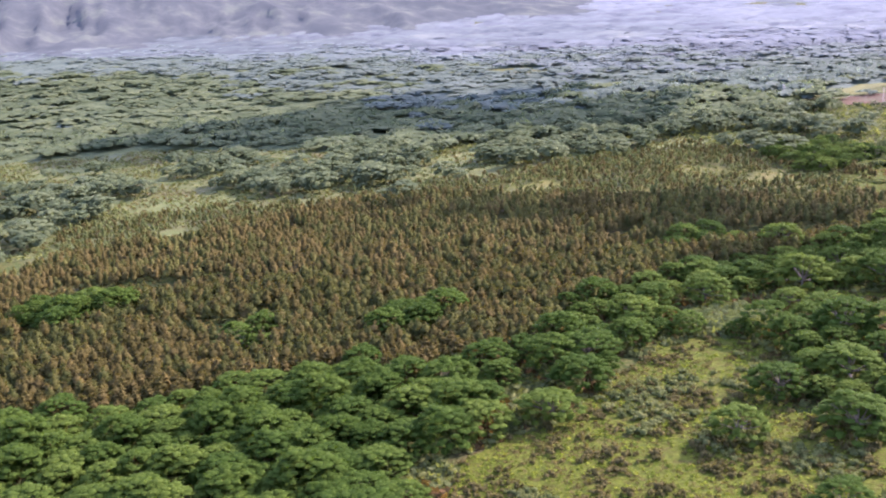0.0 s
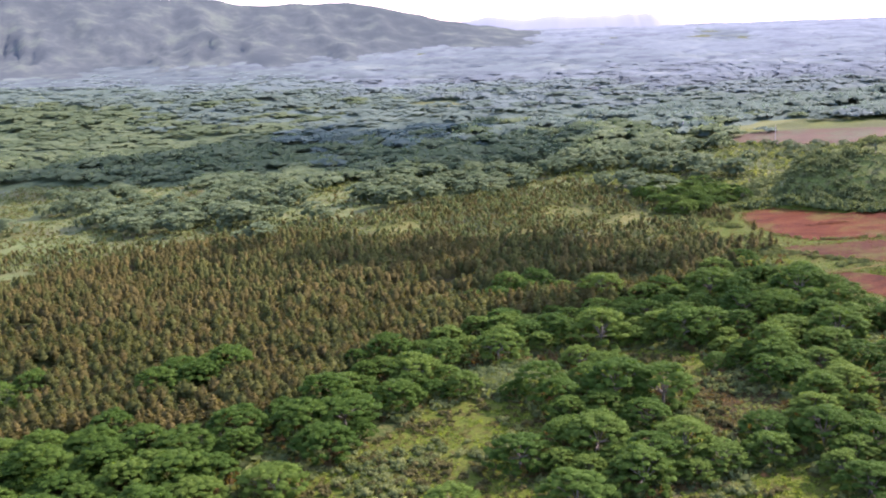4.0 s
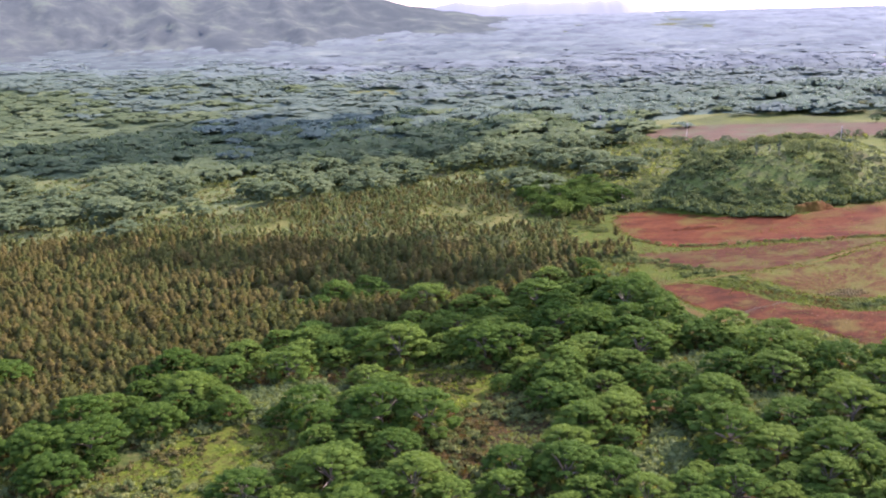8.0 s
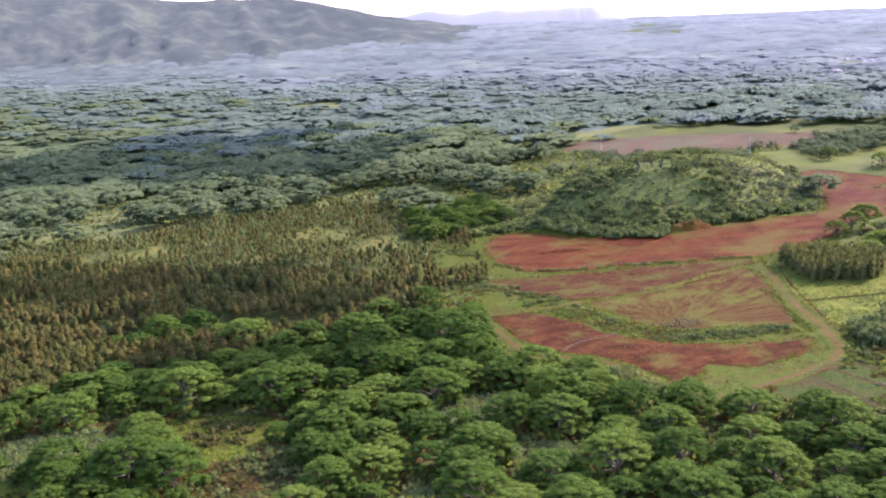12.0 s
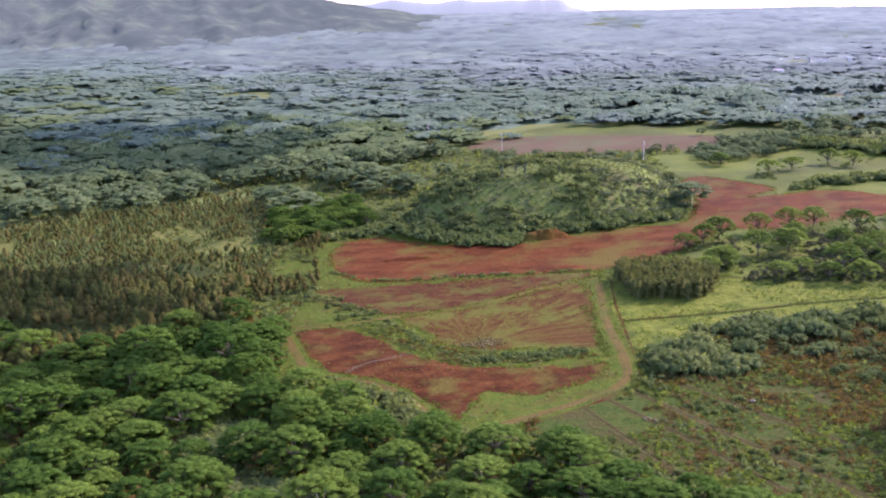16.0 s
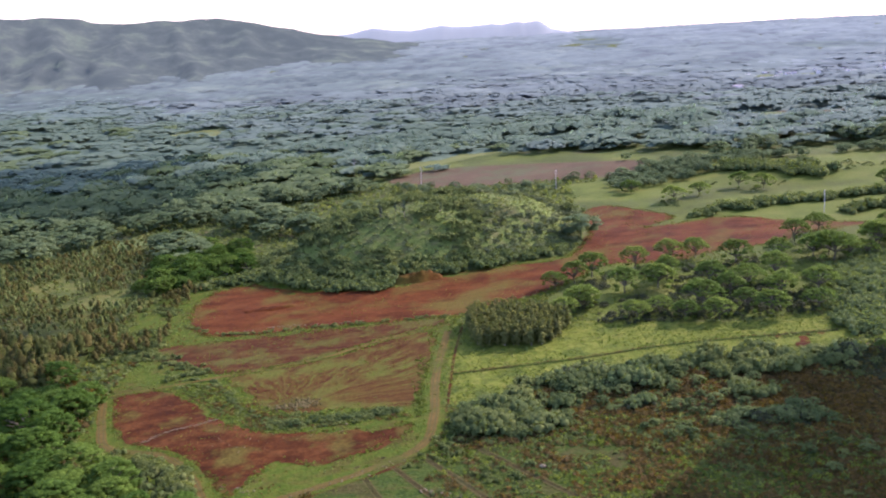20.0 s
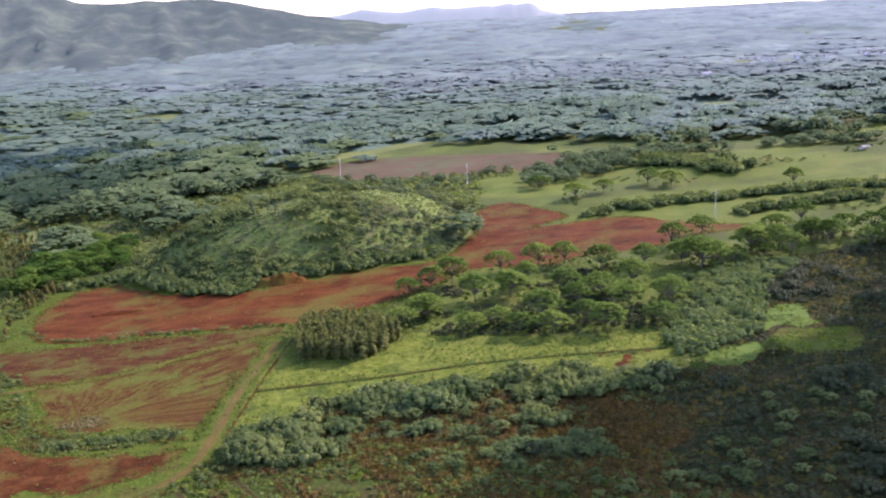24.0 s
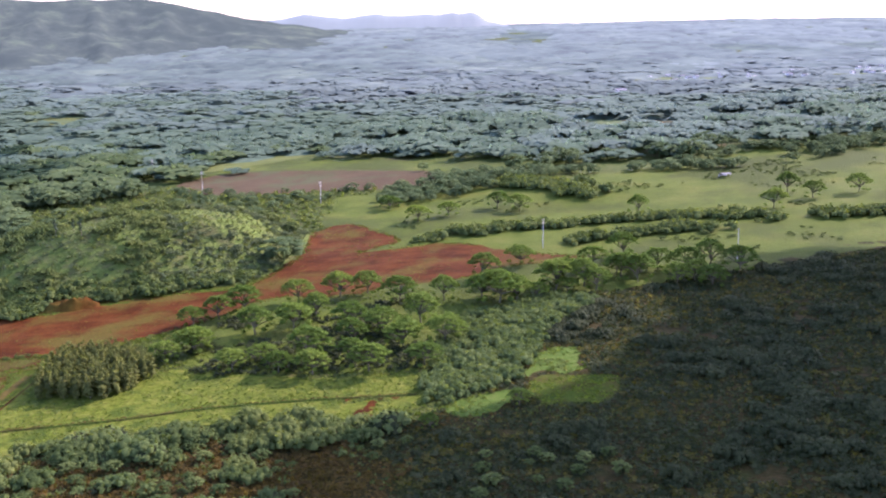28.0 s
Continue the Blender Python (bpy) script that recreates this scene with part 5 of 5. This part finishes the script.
patch("far_plain", far_ground, HAZE_TONES[1], 0.6, "plain beneath the horizon woods, haze in its colour", "plain", 30, 110)


# ---- fields' details ----
def along(points, step, spread):
    """Places strewn along a line."""
    path = spline(points, False, step)
    p = np.array([(q.x, q.y) for q in path]) + rng.normal(size=(len(path), 2)) * spread
    return p[:, 0], p[:, 1]


def bush_row(name, points, step, spread, low, span, mat, label, gaps=0.0):
    x, y = along(points, step, spread)
    ok = fnoise(x, y, 16, 54) > gaps
    x, y = x[ok], y[ok]
    plant_stuff(name, SHRUB, x, y, low + span * rng.random(x.size), mat, label, "bushes")


thicket("field_grass_band", (365, 550, 492, 642), 1.5, lambda x, y: inside(HEDGE_BAND, x, y) & (fnoise(x, y, 12, 31) > 0.32), 0.5, 0.9, [LEAF_WEED, LEAF_SHRUB, LEAF_WEED, LEAF_BROWN], 14, "band of tall weeds and grass between two red fields", "weeds")
x, y = scatter((365, 550, 490, 642), 2.3)
ok = inside(HEDGE_BAND, x, y) & (fnoise(x, y, 12, 41) > 0.62)
plant_stuff("field_bushes", SHRUB, x[ok], y[ok], 0.3 + 0.5 * rng.random(ok.sum()), LEAF_SHRUB, "low green bushes between two red fields", "bushes")
bush_row("hedge", [(428, 570), (445, 568), (462, 567), (479, 566)], 0.7, 1.6, 0.6, 0.7, LEAF_HEDGE, "low dense hedge between two red fields")
bush_row("bush_row", [(371, 648), (384, 643), (393, 628), (402, 606), (412, 586), (424, 572)], 1.1, 1.2, 0.3, 0.5, LEAF_HEDGE, "dark bushes along the bank between red fields", 0.3)
bush_row("bush_row", [(352, 755), (376, 729), (418, 722), (458, 716), (510, 710)], 1.2, 1.0, 0.2, 0.7, LEAF_SHRUB, "dark low bushes along a field ditch", 0.4)
bush_row("bush_row", [(333, 690), (342, 700), (352, 690), (370, 668), (378, 660), (360, 655)], 0.7, 3.5, 0.4, 0.7, LEAF_SHRUB, "green bushes at the corner of the track")
bush_row("bush_row", [(493, 640), (491, 600), (487, 560)], 0.8, 1.3, 0.12, 0.4, LEAF_WEED, "weeds beside the dirt track", 0.4)
bush_row("forest_edge_bushes", [(352, 552), (375, 538), (391, 520), (402, 488), (431, 472), (461, 460), (476, 432), (505, 405)], 0.9, 3.0, 1.0, 1.0, LEAF_SHRUB, "dark bushes along the forest edge")
bush_row("knoll_foot_bushes", [(338, 858), (382, 856), (412, 828), (440, 806), (468, 794), (482, 818), (512, 815), (556, 828), (598, 838)], 1.3, 4.0, 1.6, 1.5, LEAF_HEDGE, "tall dark shrubs at the foot of the knoll")
bush_row("hedge", [(718, 906), (776, 921), (813, 918), (858, 918), (930, 896), (965, 870), (1032, 868)], 0.8, 4.5, 1.0, 2.6, LEAF_HEDGE, "uneven dark green hedge across the pasture", 0.36)
bush_row("hedge", [(812, 858), (858, 868), (918, 861)], 0.8, 4.0, 1.0, 2.6, LEAF_HEDGE, "short dark green hedge in the pasture", 0.36)
bush_row("hedge", [(1060, 800), (1110, 805), (1180, 800)], 0.8, 4.5, 1.0, 2.6, LEAF_HEDGE, "short dark green hedge in the pasture", 0.36)

bush_row("hedge", [(798, 1104), (815, 1085), (832, 1062), (858, 1022)], 0.9, 7.0, 1.6, 3.2, LEAF_HEDGE, "tall rounded thicket on the pasture")

# trees on the pasture
for name_spots, size0, label in (([(633, 772), (657, 776), (673, 776), (691, 750), (585, 696), (743, 787), (768, 811), (832, 809), (844, 770), (787, 765), (810, 790), (859, 762), (887, 752), (875, 770), (820, 760)], 0.95, "small flat-topped tree at the red field's edge"), ([(713, 970), (738, 981), (779, 1003), (794, 986), (693, 1038), (877, 940), (969, 909), (1010, 936), (1048, 942), (1000, 960), (1090, 950)], 0.9, "lone small tree on the open pasture")):
    q = np.array(name_spots, float)
    plant_trees("pasture_tree", GROVE_KINDS, q[:, 0], q[:, 1], size0 + 0.2 * rng.random(len(q)), label, "tree", "pasture trees")
row = np.array([(737, 742), (748, 746), (755, 734), (748, 767), (781, 755), (784, 739), (795, 748), (800, 738), (799, 775), (818, 766), (828, 770), (827, 748), (846, 738), (857, 740), (863, 729), (766, 733)], float)
plant_trees("pasture_tree", GROVE_KINDS, row[:, 0], row[:, 1], 0.7 + 0.4 * rng.random(len(row)), "broad tree in a loose row beside the pasture", "tree", "pasture trees")
x, y = scatter((690, 1060, 1500, 1300), 11.0)
ok = (y > 1085 + 30 * np.sin(x / 60) + 0.12 * (x - 800)) & inside(PASTURE_LINE, x, y) & (fnoise(x, y, 60, 74) > 0.36)
plant_stuff("wood_edge", ALB_FAR, x[ok], y[ok], 0.6 + 0.4 * rng.random(ok.sum()), LEAF_FAR, "bushy wood along the far side of the pasture", "woods", upward=0.6)
# dark trees behind the knoll
x, y = along([(470, 985), (530, 985), (580, 965), (610, 950)], 5.0, 5.0)
plant_stuff("knoll_trees", ALB_FAR, x, y, 0.6 + 0.25 * rng.random(x.size), LEAF_SHRUB, "dark trees on the back of the knoll", "woods")


# stones
def stone_shape(seed):
    r = np.random.default_rng(seed)
    return ICO * (0.6 + 0.5 * r.random((12, 1))) * (0.9, 0.7, 0.4), ICO_F


STONES = [stone_shape(s) for s in range(5)]
for points, step, spread, big, label in (([(367, 566), (377, 576), (388, 581), (397, 585)], 0.18, 0.7, 0.32, "pale stones in a streak on dark soil"), ([(404, 553), (432, 552), (458, 556)], 1.2, 4.5, 0.36, "pale stones strewn over dark soil"), ([(390, 728), (409, 731), (430, 724), (460, 719)], 1.2, 0.9, 0.55, "pale stones along a field ditch"), ([(418, 478), (442, 495), (468, 507), (488, 520)], 0.8, 1.2, 0.4, "pale stones beside the dirt track"), ([(486, 486), (492, 480), (505, 470)], 1.0, 1.5, 0.6, "pale broken stones on the grass slope"), ([(410, 510), (416, 506), (420, 500)], 0.8, 1.6, 0.5, "pale stones at the field corner")):
    x, y = along(points, step, spread)
    plant_stuff("stones", STONES, x, y, big * (0.5 + rng.random(x.size)), STONE, label, "stones", -0.5)
x, y = along([(422, 592), (430, 590), (440, 592), (432, 597)], 0.15, 2.6)
plant_stuff("earth_heap", STONES, x, y, 0.5 + 0.9 * rng.random(x.size), EARTH, "heap of brown earth clods and rubble", "earth", -0.4)
rock_v, rock_f = stone_shape(77)
boulder = tagged(new("boulder", mesh_np("boulder", rock_v * 2.0, rock_f, STONE)), "pale boulder on the rough grass slope", "rock")
boulder.location = (532, 492, float(ground_z(532, 492)) + 0.7)

ribbon("bare_bank", [(414, 480), (432, 488), (456, 500), (476, 512), (494, 536)], 6.0, SOIL_MIXED, 0.26, "strip of bare red earth and stones below the track", "bank")
for points in SLOPE_TRACKS:
    ribbon("track_bed", points, 2.4, SCRUB_SOIL, 0.22, "worn brown strip of ground down the slope", "track")
    for side in (-1.1, 1.1):
        ribbon("grass_track", points, 0.5, RUT, 0.28, "faint brown wheel rut down the grass slope", "track", offset=side)
ribbon("plantation_track", [(262, 690), (270, 712), (279, 757), (289, 823), (296, 894), (330, 960)], 5.0, VERGE, 0.3, "grassy track through the plantation", "track")
ribbon("field_ditch", [(506, 608), (567, 609), (631, 612), (693, 606)], 2.0, ROUGH, 0.25, "dark earth ditch across the meadow", "ditch", 0.5)
bush_row("ditch_weeds", [(506, 610), (567, 611), (631, 614), (693, 608)], 0.8, 0.5, 0.14, 0.2, LEAF_BROWN, "brown weeds along the meadow ditch")
for cx, cy, r in ((669, 591, 2.4), (672, 594, 2.6), (674, 599, 2.6), (673, 586, 2.0), (664, 607, 1.7), (684, 606, 1.9), (678, 606, 1.5)):
    patch("bare_soil", [(cx + r * math.cos(a) * (0.6 + 0.8 * rng.random()), cy + 1.5 * r * math.sin(a) * (0.6 + 0.8 * rng.random())) for a in np.arange(0, 6.2, 0.7)], SOIL, 0.3 + 0.004 * cx % 0.05, "small bare scrap of red earth in the meadow", "field", 0.8, 3)
x, y = along([(680, 602), (677, 606), (669, 606), (663, 604)], 0.7, 0.9)
plant_stuff("scrap_weeds", TUFT, x, y, 0.5 + 0.6 * rng.random(x.size), LEAF_HEDGE, "dark weeds round scraps of bare earth", "weeds")
x, y = scatter((498, 560, 705, 700), 2.2)
ok = inside(MEADOW_LINE, x, y) & ~inside(GROVE_LINE, x, y) & (fnoise(x, y, 18, 75) > 0.42)
plant_stuff("meadow_tufts", TUFT, x[ok], y[ok], 0.4 + 0.7 * rng.random(ok.sum()) ** 2, [LEAF_WEED, LEAF_SHRUB], "grass tufts over the meadow", "grass", kind=(rng.random(ok.sum()) < 0.4).astype(int))
x, y = scatter((405, 360, 705, 560), 4.0)
ok = inside(GRASS_SOUTH, x, y) & (fnoise(x, y, 26, 30) > 0.54) & (x > 480 - 0.2 * (y - 400)) & off_tracks(x, y, 2.6)
plant_stuff("slope_bushes", SHRUB, x[ok], y[ok], 0.35 + 0.8 * rng.random(ok.sum()) ** 2, LEAF_SHRUB, "green bushes in loose groups on the rough slope", "bushes")
thicket("slope_weeds", (405, 360, 705, 560), 1.6, lambda x, y: inside(GRASS_SOUTH, x, y) & (fnoise(x, y, 14, 76) > 0.30) & off_tracks(x, y) & ((y > 430) | (x > 470)) & (np.hypot(x - 470, y - 490) > 22 * (0.6 + fnoise(x, y, 12, 18))), 0.5, 1.2, [LEAF_BROWN, LEAF_WEED, LEAF_WEED, LEAF_HEDGE, LEAF_BROWN], 30, "green and brown weeds over the rough slope", "weeds")
for line, much in ((FIELD_FAN, 0.50), (FIELD_LOW, 0.56), (FIELD_STRIP, 0.47), (FIELD_LONG, 0.56)):
    x, y = scatter((335, 490, 815, 990), 2.0)
    ok = inside(line, x, y) & (fnoise(x, y, 17, 52) > much)
    plant_stuff("field_weeds", TUFT, x[ok], y[ok], 0.22 + 0.4 * rng.random(ok.sum()) ** 2, [LEAF_WEED, LEAF_BROWN], "small weeds on the red soil", "weeds", kind=(rng.random(ok.sum()) < 0.4).astype(int))


# ---- built things ----
def box(v, size, at):
    """Corners and faces of a box added to v."""
    x, y, z = (c / 2 for c in size)
    n = len(v[0])
    v[0] += [(at[0] + sx * x, at[1] + sy * y, at[2] + sz * z) for sz in (-1, 1) for sy in (-1, 1) for sx in (-1, 1)]
    v[1] += [tuple(n + k for k in f) for f in ((0, 2, 3, 1), (4, 5, 7, 6), (0, 1, 5, 4), (2, 6, 7, 3), (0, 4, 6, 2), (1, 3, 7, 5))]


def box_mesh(name, mat, *boxes):
    v = [[], []]
    for size, at in boxes:
        box(v, size, at)
    return mesh_np(name, v[0], v[1], mat)


def power_pole(x, y, turn, high=20.0):
    top = tagged(new("power_pole"), "tall pale wooden power pole with cross-arms on the pasture", "power pole", "power line")
    top.matrix_basis = pose(x, y, float(ground_z(x, y)), 0, 0, turn)
    s = Shape(9)
    s.limb((0, 0, -0.5), (0, 0, high), 0.30, 0.18, 8)
    part("pole", mesh_np("pole", *s.done(), POLE), top)
    for k, z in enumerate((high - 0.8, high - 3.2)):
        arm = part("cross_arm", box_mesh("cross_arm", POLE, ((3.6, 0.22, 0.26), (0, 0.25, z))), top)
        for dx in (-1.6, 0.0, 1.6):
            q = Shape(4)
            q.limb((dx, 0.25, z + 0.13), (dx, 0.25, z + 0.55), 0.10, 0.07, 6)
            part("insulator", mesh_np("insulator", *q.done(), METAL), arm)


POLE_SPOTS = [(438, 1350), (512, 1218), (634, 1087), (790, 853), (894, 776)]
for (px, py), turn in zip(POLE_SPOTS, (28, 36, 44, 50, 52)):
    power_pole(px, py, turn)


def gable(wide, deep, low, high, over):
    """Roof of two slopes with a little thickness."""
    w, d = wide / 2 + over, deep / 2 + over
    v = [(-w, -d, low), (w, -d, low), (w, 0, high), (-w, 0, high), (-w, d, low), (w, d, low)]
    v += [(a, b, c + 0.12) for a, b, c in v]
    return v, [(0, 3, 2, 1), (3, 4, 5, 2), (6, 7, 8, 9), (9, 8, 11, 10), (0, 1, 7, 6), (4, 10, 11, 5), (0, 6, 9, 3), (3, 9, 10, 4), (1, 2, 8, 7), (2, 5, 11, 8)]


def house(name, x, y, turn, wide, deep, tall, label, open_front=False):
    top = tagged(new(name), label, "building")
    top.matrix_basis = pose(x, y, float(ground_z(x, y)), 0, 0, turn)
    if open_front:
        for a in (-1, 1):
            for b in (-1, 1):
                part("post", box_mesh("post", POLE, ((0.2, 0.2, tall + 0.4), (a * wide * 0.47, b * deep * 0.46, tall / 2 - 0.2))), top)
        part("wall", box_mesh("wall", WALL, ((wide, 0.12, tall + 0.3), (0, deep / 2, tall / 2 - 0.15))), top)
    else:
        part("wall", box_mesh("wall", WALL, ((wide, deep, tall + 1.0), (0, 0, tall / 2 - 0.5))), top)
        for k in (-0.25, 0.25):
            part("window", box_mesh("window", METAL, ((wide * 0.16, 0.1, tall * 0.35), (k * wide, -deep / 2 - 0.03, tall * 0.55))), top)
    part("roof", mesh_np("roof", *gable(wide, deep, tall, tall + deep * 0.16, 0.5), METAL), top)


house("field_shed", 981, 1049, 20, 9, 5, 2.6, "low open shed with pale metal roof on the pasture", True)
house("farm_building", 1157, 2135, 30, 26, 14, 5.0, "white-roofed farm building beside far woods")
house("farm_building", 1190, 2112, 10, 14, 9, 4.0, "white-roofed farm building beside far woods")
for i in range(46):
    a, b = 1300 + 900 * rng.random(), 0
    b = 2420 + 0.2 * (a - 1300) + 200 * rng.random()
    house("village_house", a, b, float(rng.random() * 90), float(8 + 7 * rng.random()), float(6 + 4 * rng.random()), float(4 + 3 * rng.random()), "small pale-roofed village house among trees")
x, y = scatter((-360, 400, 320, 910), 9.0)
ok = inside(EUC_LINE, x, y)
plant_stuff("plantation_undergrowth", TUFT, x[ok], y[ok], 1.4 + 1.8 * rng.random(ok.sum()), LEAF_DRY, "low scrub between the plantation rows", "scrub")
CONIFER = [[("crown", mesh_np("crown", *eucalyptus_shape(91, 8, 14, 11.0, 1.1), LEAF_CONIFER)), ("trunk", mesh_np("trunk", *eucalyptus_trunk(9), BARK_DARK))]]
q = np.array([(489, 861), (472, 864), (483, 866), (515, 868)])
plant_trees("conifer_tree", CONIFER, q[:, 0], q[:, 1], np.array([1.25, 1.1, 0.9, 0.7]), "narrow dark conifer on the crest of the knoll", "tree", "knoll conifers")
x, y = scatter((-620, 740, 330, 1420), 9.0)
ok = (inside(YOUNG_LINE, x, y) | inside(WEST_PLAIN, x, y)) & (fnoise(x, y, 40, 44) > 0.48)
plant_stuff("plain_shrubs", SHRUB_FAR, x[ok], y[ok], 0.6 + 1.1 * rng.random(ok.sum()), LEAF_SHRUB, "scattered green shrubs on the grassy plain", "shrubs")
x, y = scatter((-620, 740, 330, 1420), 6.0)
ok = (inside(YOUNG_LINE, x, y) | inside(WEST_PLAIN, x, y)) & (fnoise(x, y, 30, 43) > 0.45)
plant_stuff("plain_scrub", TUFT, x[ok], y[ok], 1.0 + 1.4 * rng.random(ok.sum()), [LEAF_EUC_GREEN, LEAF_SHRUB, LEAF_EUC], "olive scrub on the grassy plain", "scrub", kind=rng.integers(0, 3, ok.sum()))
x, y = scatter((600, 760, 1300, 1180), 7.0)
ok = inside(PASTURE_LINE, x, y) & off_fields(x, y) & (fnoise(x, y, 40, 42) > 0.67)
plant_stuff("pasture_shrubs", THICK, x[ok], y[ok], 0.3 + 0.7 * rng.random(ok.sum()), LEAF_HEDGE, "small shrubs dotted over the pasture", "shrubs")
x, y = scatter((-450, 850, 700, 1250), 9.0)
ok = off_fields(x, y) & ~inside(PASTURE_LINE, x, y) & ~inside(YOUNG_LINE, x, y) & ~inside(WEST_PLAIN, x, y) & ~inside(GLADE, x, y) & ~inside(KNOLL_LINE, x, y)
plant_stuff("woodland_undergrowth", TUFT, x[ok], y[ok], 1.8 + 2.4 * rng.random(ok.sum()), LEAF_SHRUB, "green undergrowth between the woodland trees", "bushes")

for line, mat in ((FIELD_LONG, LEAF_WEED), (FIELD_STRIP, LEAF_WEED), (FIELD_FAN, LEAF_WEED), (FIELD_LOW, LEAF_WEED)):
    edge = [(p.x, p.y) for p in spline(line, True, 0.35)]
    x, y = np.array(edge).T
    away = 1.2 + 5.5 * np.clip(fnoise(x, y, 13, 29) - 0.42, 0, 1)
    x, y = x + rng.normal(size=x.size) * away, y + rng.normal(size=x.size) * away
    ok = fnoise(x, y, 10, 28) > 0.36
    plant_stuff("field_edge_grass", TUFT, x[ok], y[ok], 0.35 + 0.55 * rng.random(ok.sum()) ** 2, [mat, LEAF_BROWN], "tufts of grass along the edge of a red field", "grass", kind=(rng.random(ok.sum()) < 0.35).astype(int))
thicket("verge_grass", (315, 475, 655, 910), 2.2, lambda x, y: inside(FIELD_GRASS, x, y) & off_fields(x, y) & ~inside(KNOLL_LINE, x, y) & (fnoise(x, y, 11, 25) > 0.40), 0.3, 0.55, [LEAF_WEED, LEAF_SHRUB, LEAF_WEED, LEAF_BROWN], 18, "grass tufts and weeds between the red fields", "grass")
thicket("grove_grass", (570, 620, 770, 800), 2.4, lambda x, y: inside(SAVANNA_LINE, x, y) & (fnoise(x, y, 12, 22) > 0.36), 0.35, 0.7, [LEAF_WEED, LEAF_SHRUB, LEAF_WEED], 20, "grass and low weeds beneath the albizia grove", "grass")
def between(x, y):
    ok = off_fields(x, y)
    for line in (MEADOW_LINE, PASTURE_LINE, SAVANNA_LINE, BROWN_LINE, SILVER_LINE, GROVE_LINE, GRASS_SOUTH, GRASS_NOOK, NOOK_STRIP, NOOK_SHADE, KNOLL_LINE, LOOP):
        ok &= ~inside(line, x, y)
    return ok


thicket("edge_weeds", (500, 540, 820, 790), 1.9, between, 0.5, 1.0, [LEAF_WEED, LEAF_SHRUB, LEAF_WEED, LEAF_HEDGE], 16, "grass and weeds along the edges of meadow and grove", "weeds")

thicket("nook_grass", (695, 570, 800, 665), 1.9, lambda x, y: (inside(GRASS_NOOK, x, y) | inside(NOOK_STRIP, x, y) | inside(NOOK_SHADE, x, y)) & (fnoise(x, y, 9, 19) > 0.42), 0.4, 0.8, [LEAF_WEED, LEAF_VINE, LEAF_WEED, LEAF_SHRUB], 14, "tufted bright grass in an opening among bushes", "grass")


def nook_rim(x, y):
    """Rough growth round the grass openings, ragged where they meet."""
    a, b = x + 5 * (fnoise(x, y, 4, 71) - 0.5), y + 6 * (fnoise(x, y, 4, 77) - 0.5)
    ok = inside(BROWN_LINE, x, y) & ~inside(SILVER_LINE, x, y)
    for line in (GRASS_NOOK, NOOK_STRIP, NOOK_SHADE):
        ok &= ~inside(line, a, b)
    return ok


thicket("nook_scrub", (688, 560, 796, 668), 1.5, nook_rim, 0.4, 0.7, [LEAF_BROWN, LEAF_SHADED, LEAF_DRY, LEAF_HEDGE], 10, "rough brown and green growth round a grass opening", "scrub")


def soil_bank(x, y, turn, long, wide, high):
    """A scraped bank of loose earth with gullies."""
    u, v = np.meshgrid(np.linspace(-1, 1, 41), np.linspace(-1, 1, 25))
    c, k = math.cos(radians(turn)), math.sin(radians(turn))
    X, Y = x + u * long * c - v * wide * k, y + u * long * k + v * wide * c
    r = np.sqrt(u * u + v * v) + 0.5 * (fnoise(X, Y, 7, 15) - 0.5)
    H = high * smooth(1.0, 0.25, r) * (0.55 + 0.9 * fnoise(X, Y, 3.5, 16)) - 0.4
    V = np.stack([X.ravel(), Y.ravel(), (ground_z(X, Y) + H).ravel()], 1)
    i = np.arange(len(V)).reshape(X.shape)
    F = np.stack([i[:-1, :-1], i[:-1, 1:], i[1:, 1:], i[1:, :-1]], -1).reshape(-1, 4)
    tagged(new("soil_bank", mesh_np("soil_bank", V, F, SOIL, smooth_faces=True)), "heaped bank of loose red earth at the knoll's foot", "earth", kind="structure")


soil_bank(495, 803, 8, 20, 9, 6.0)
soil_bank(402, 775, 4, 24, 8, 1.6)
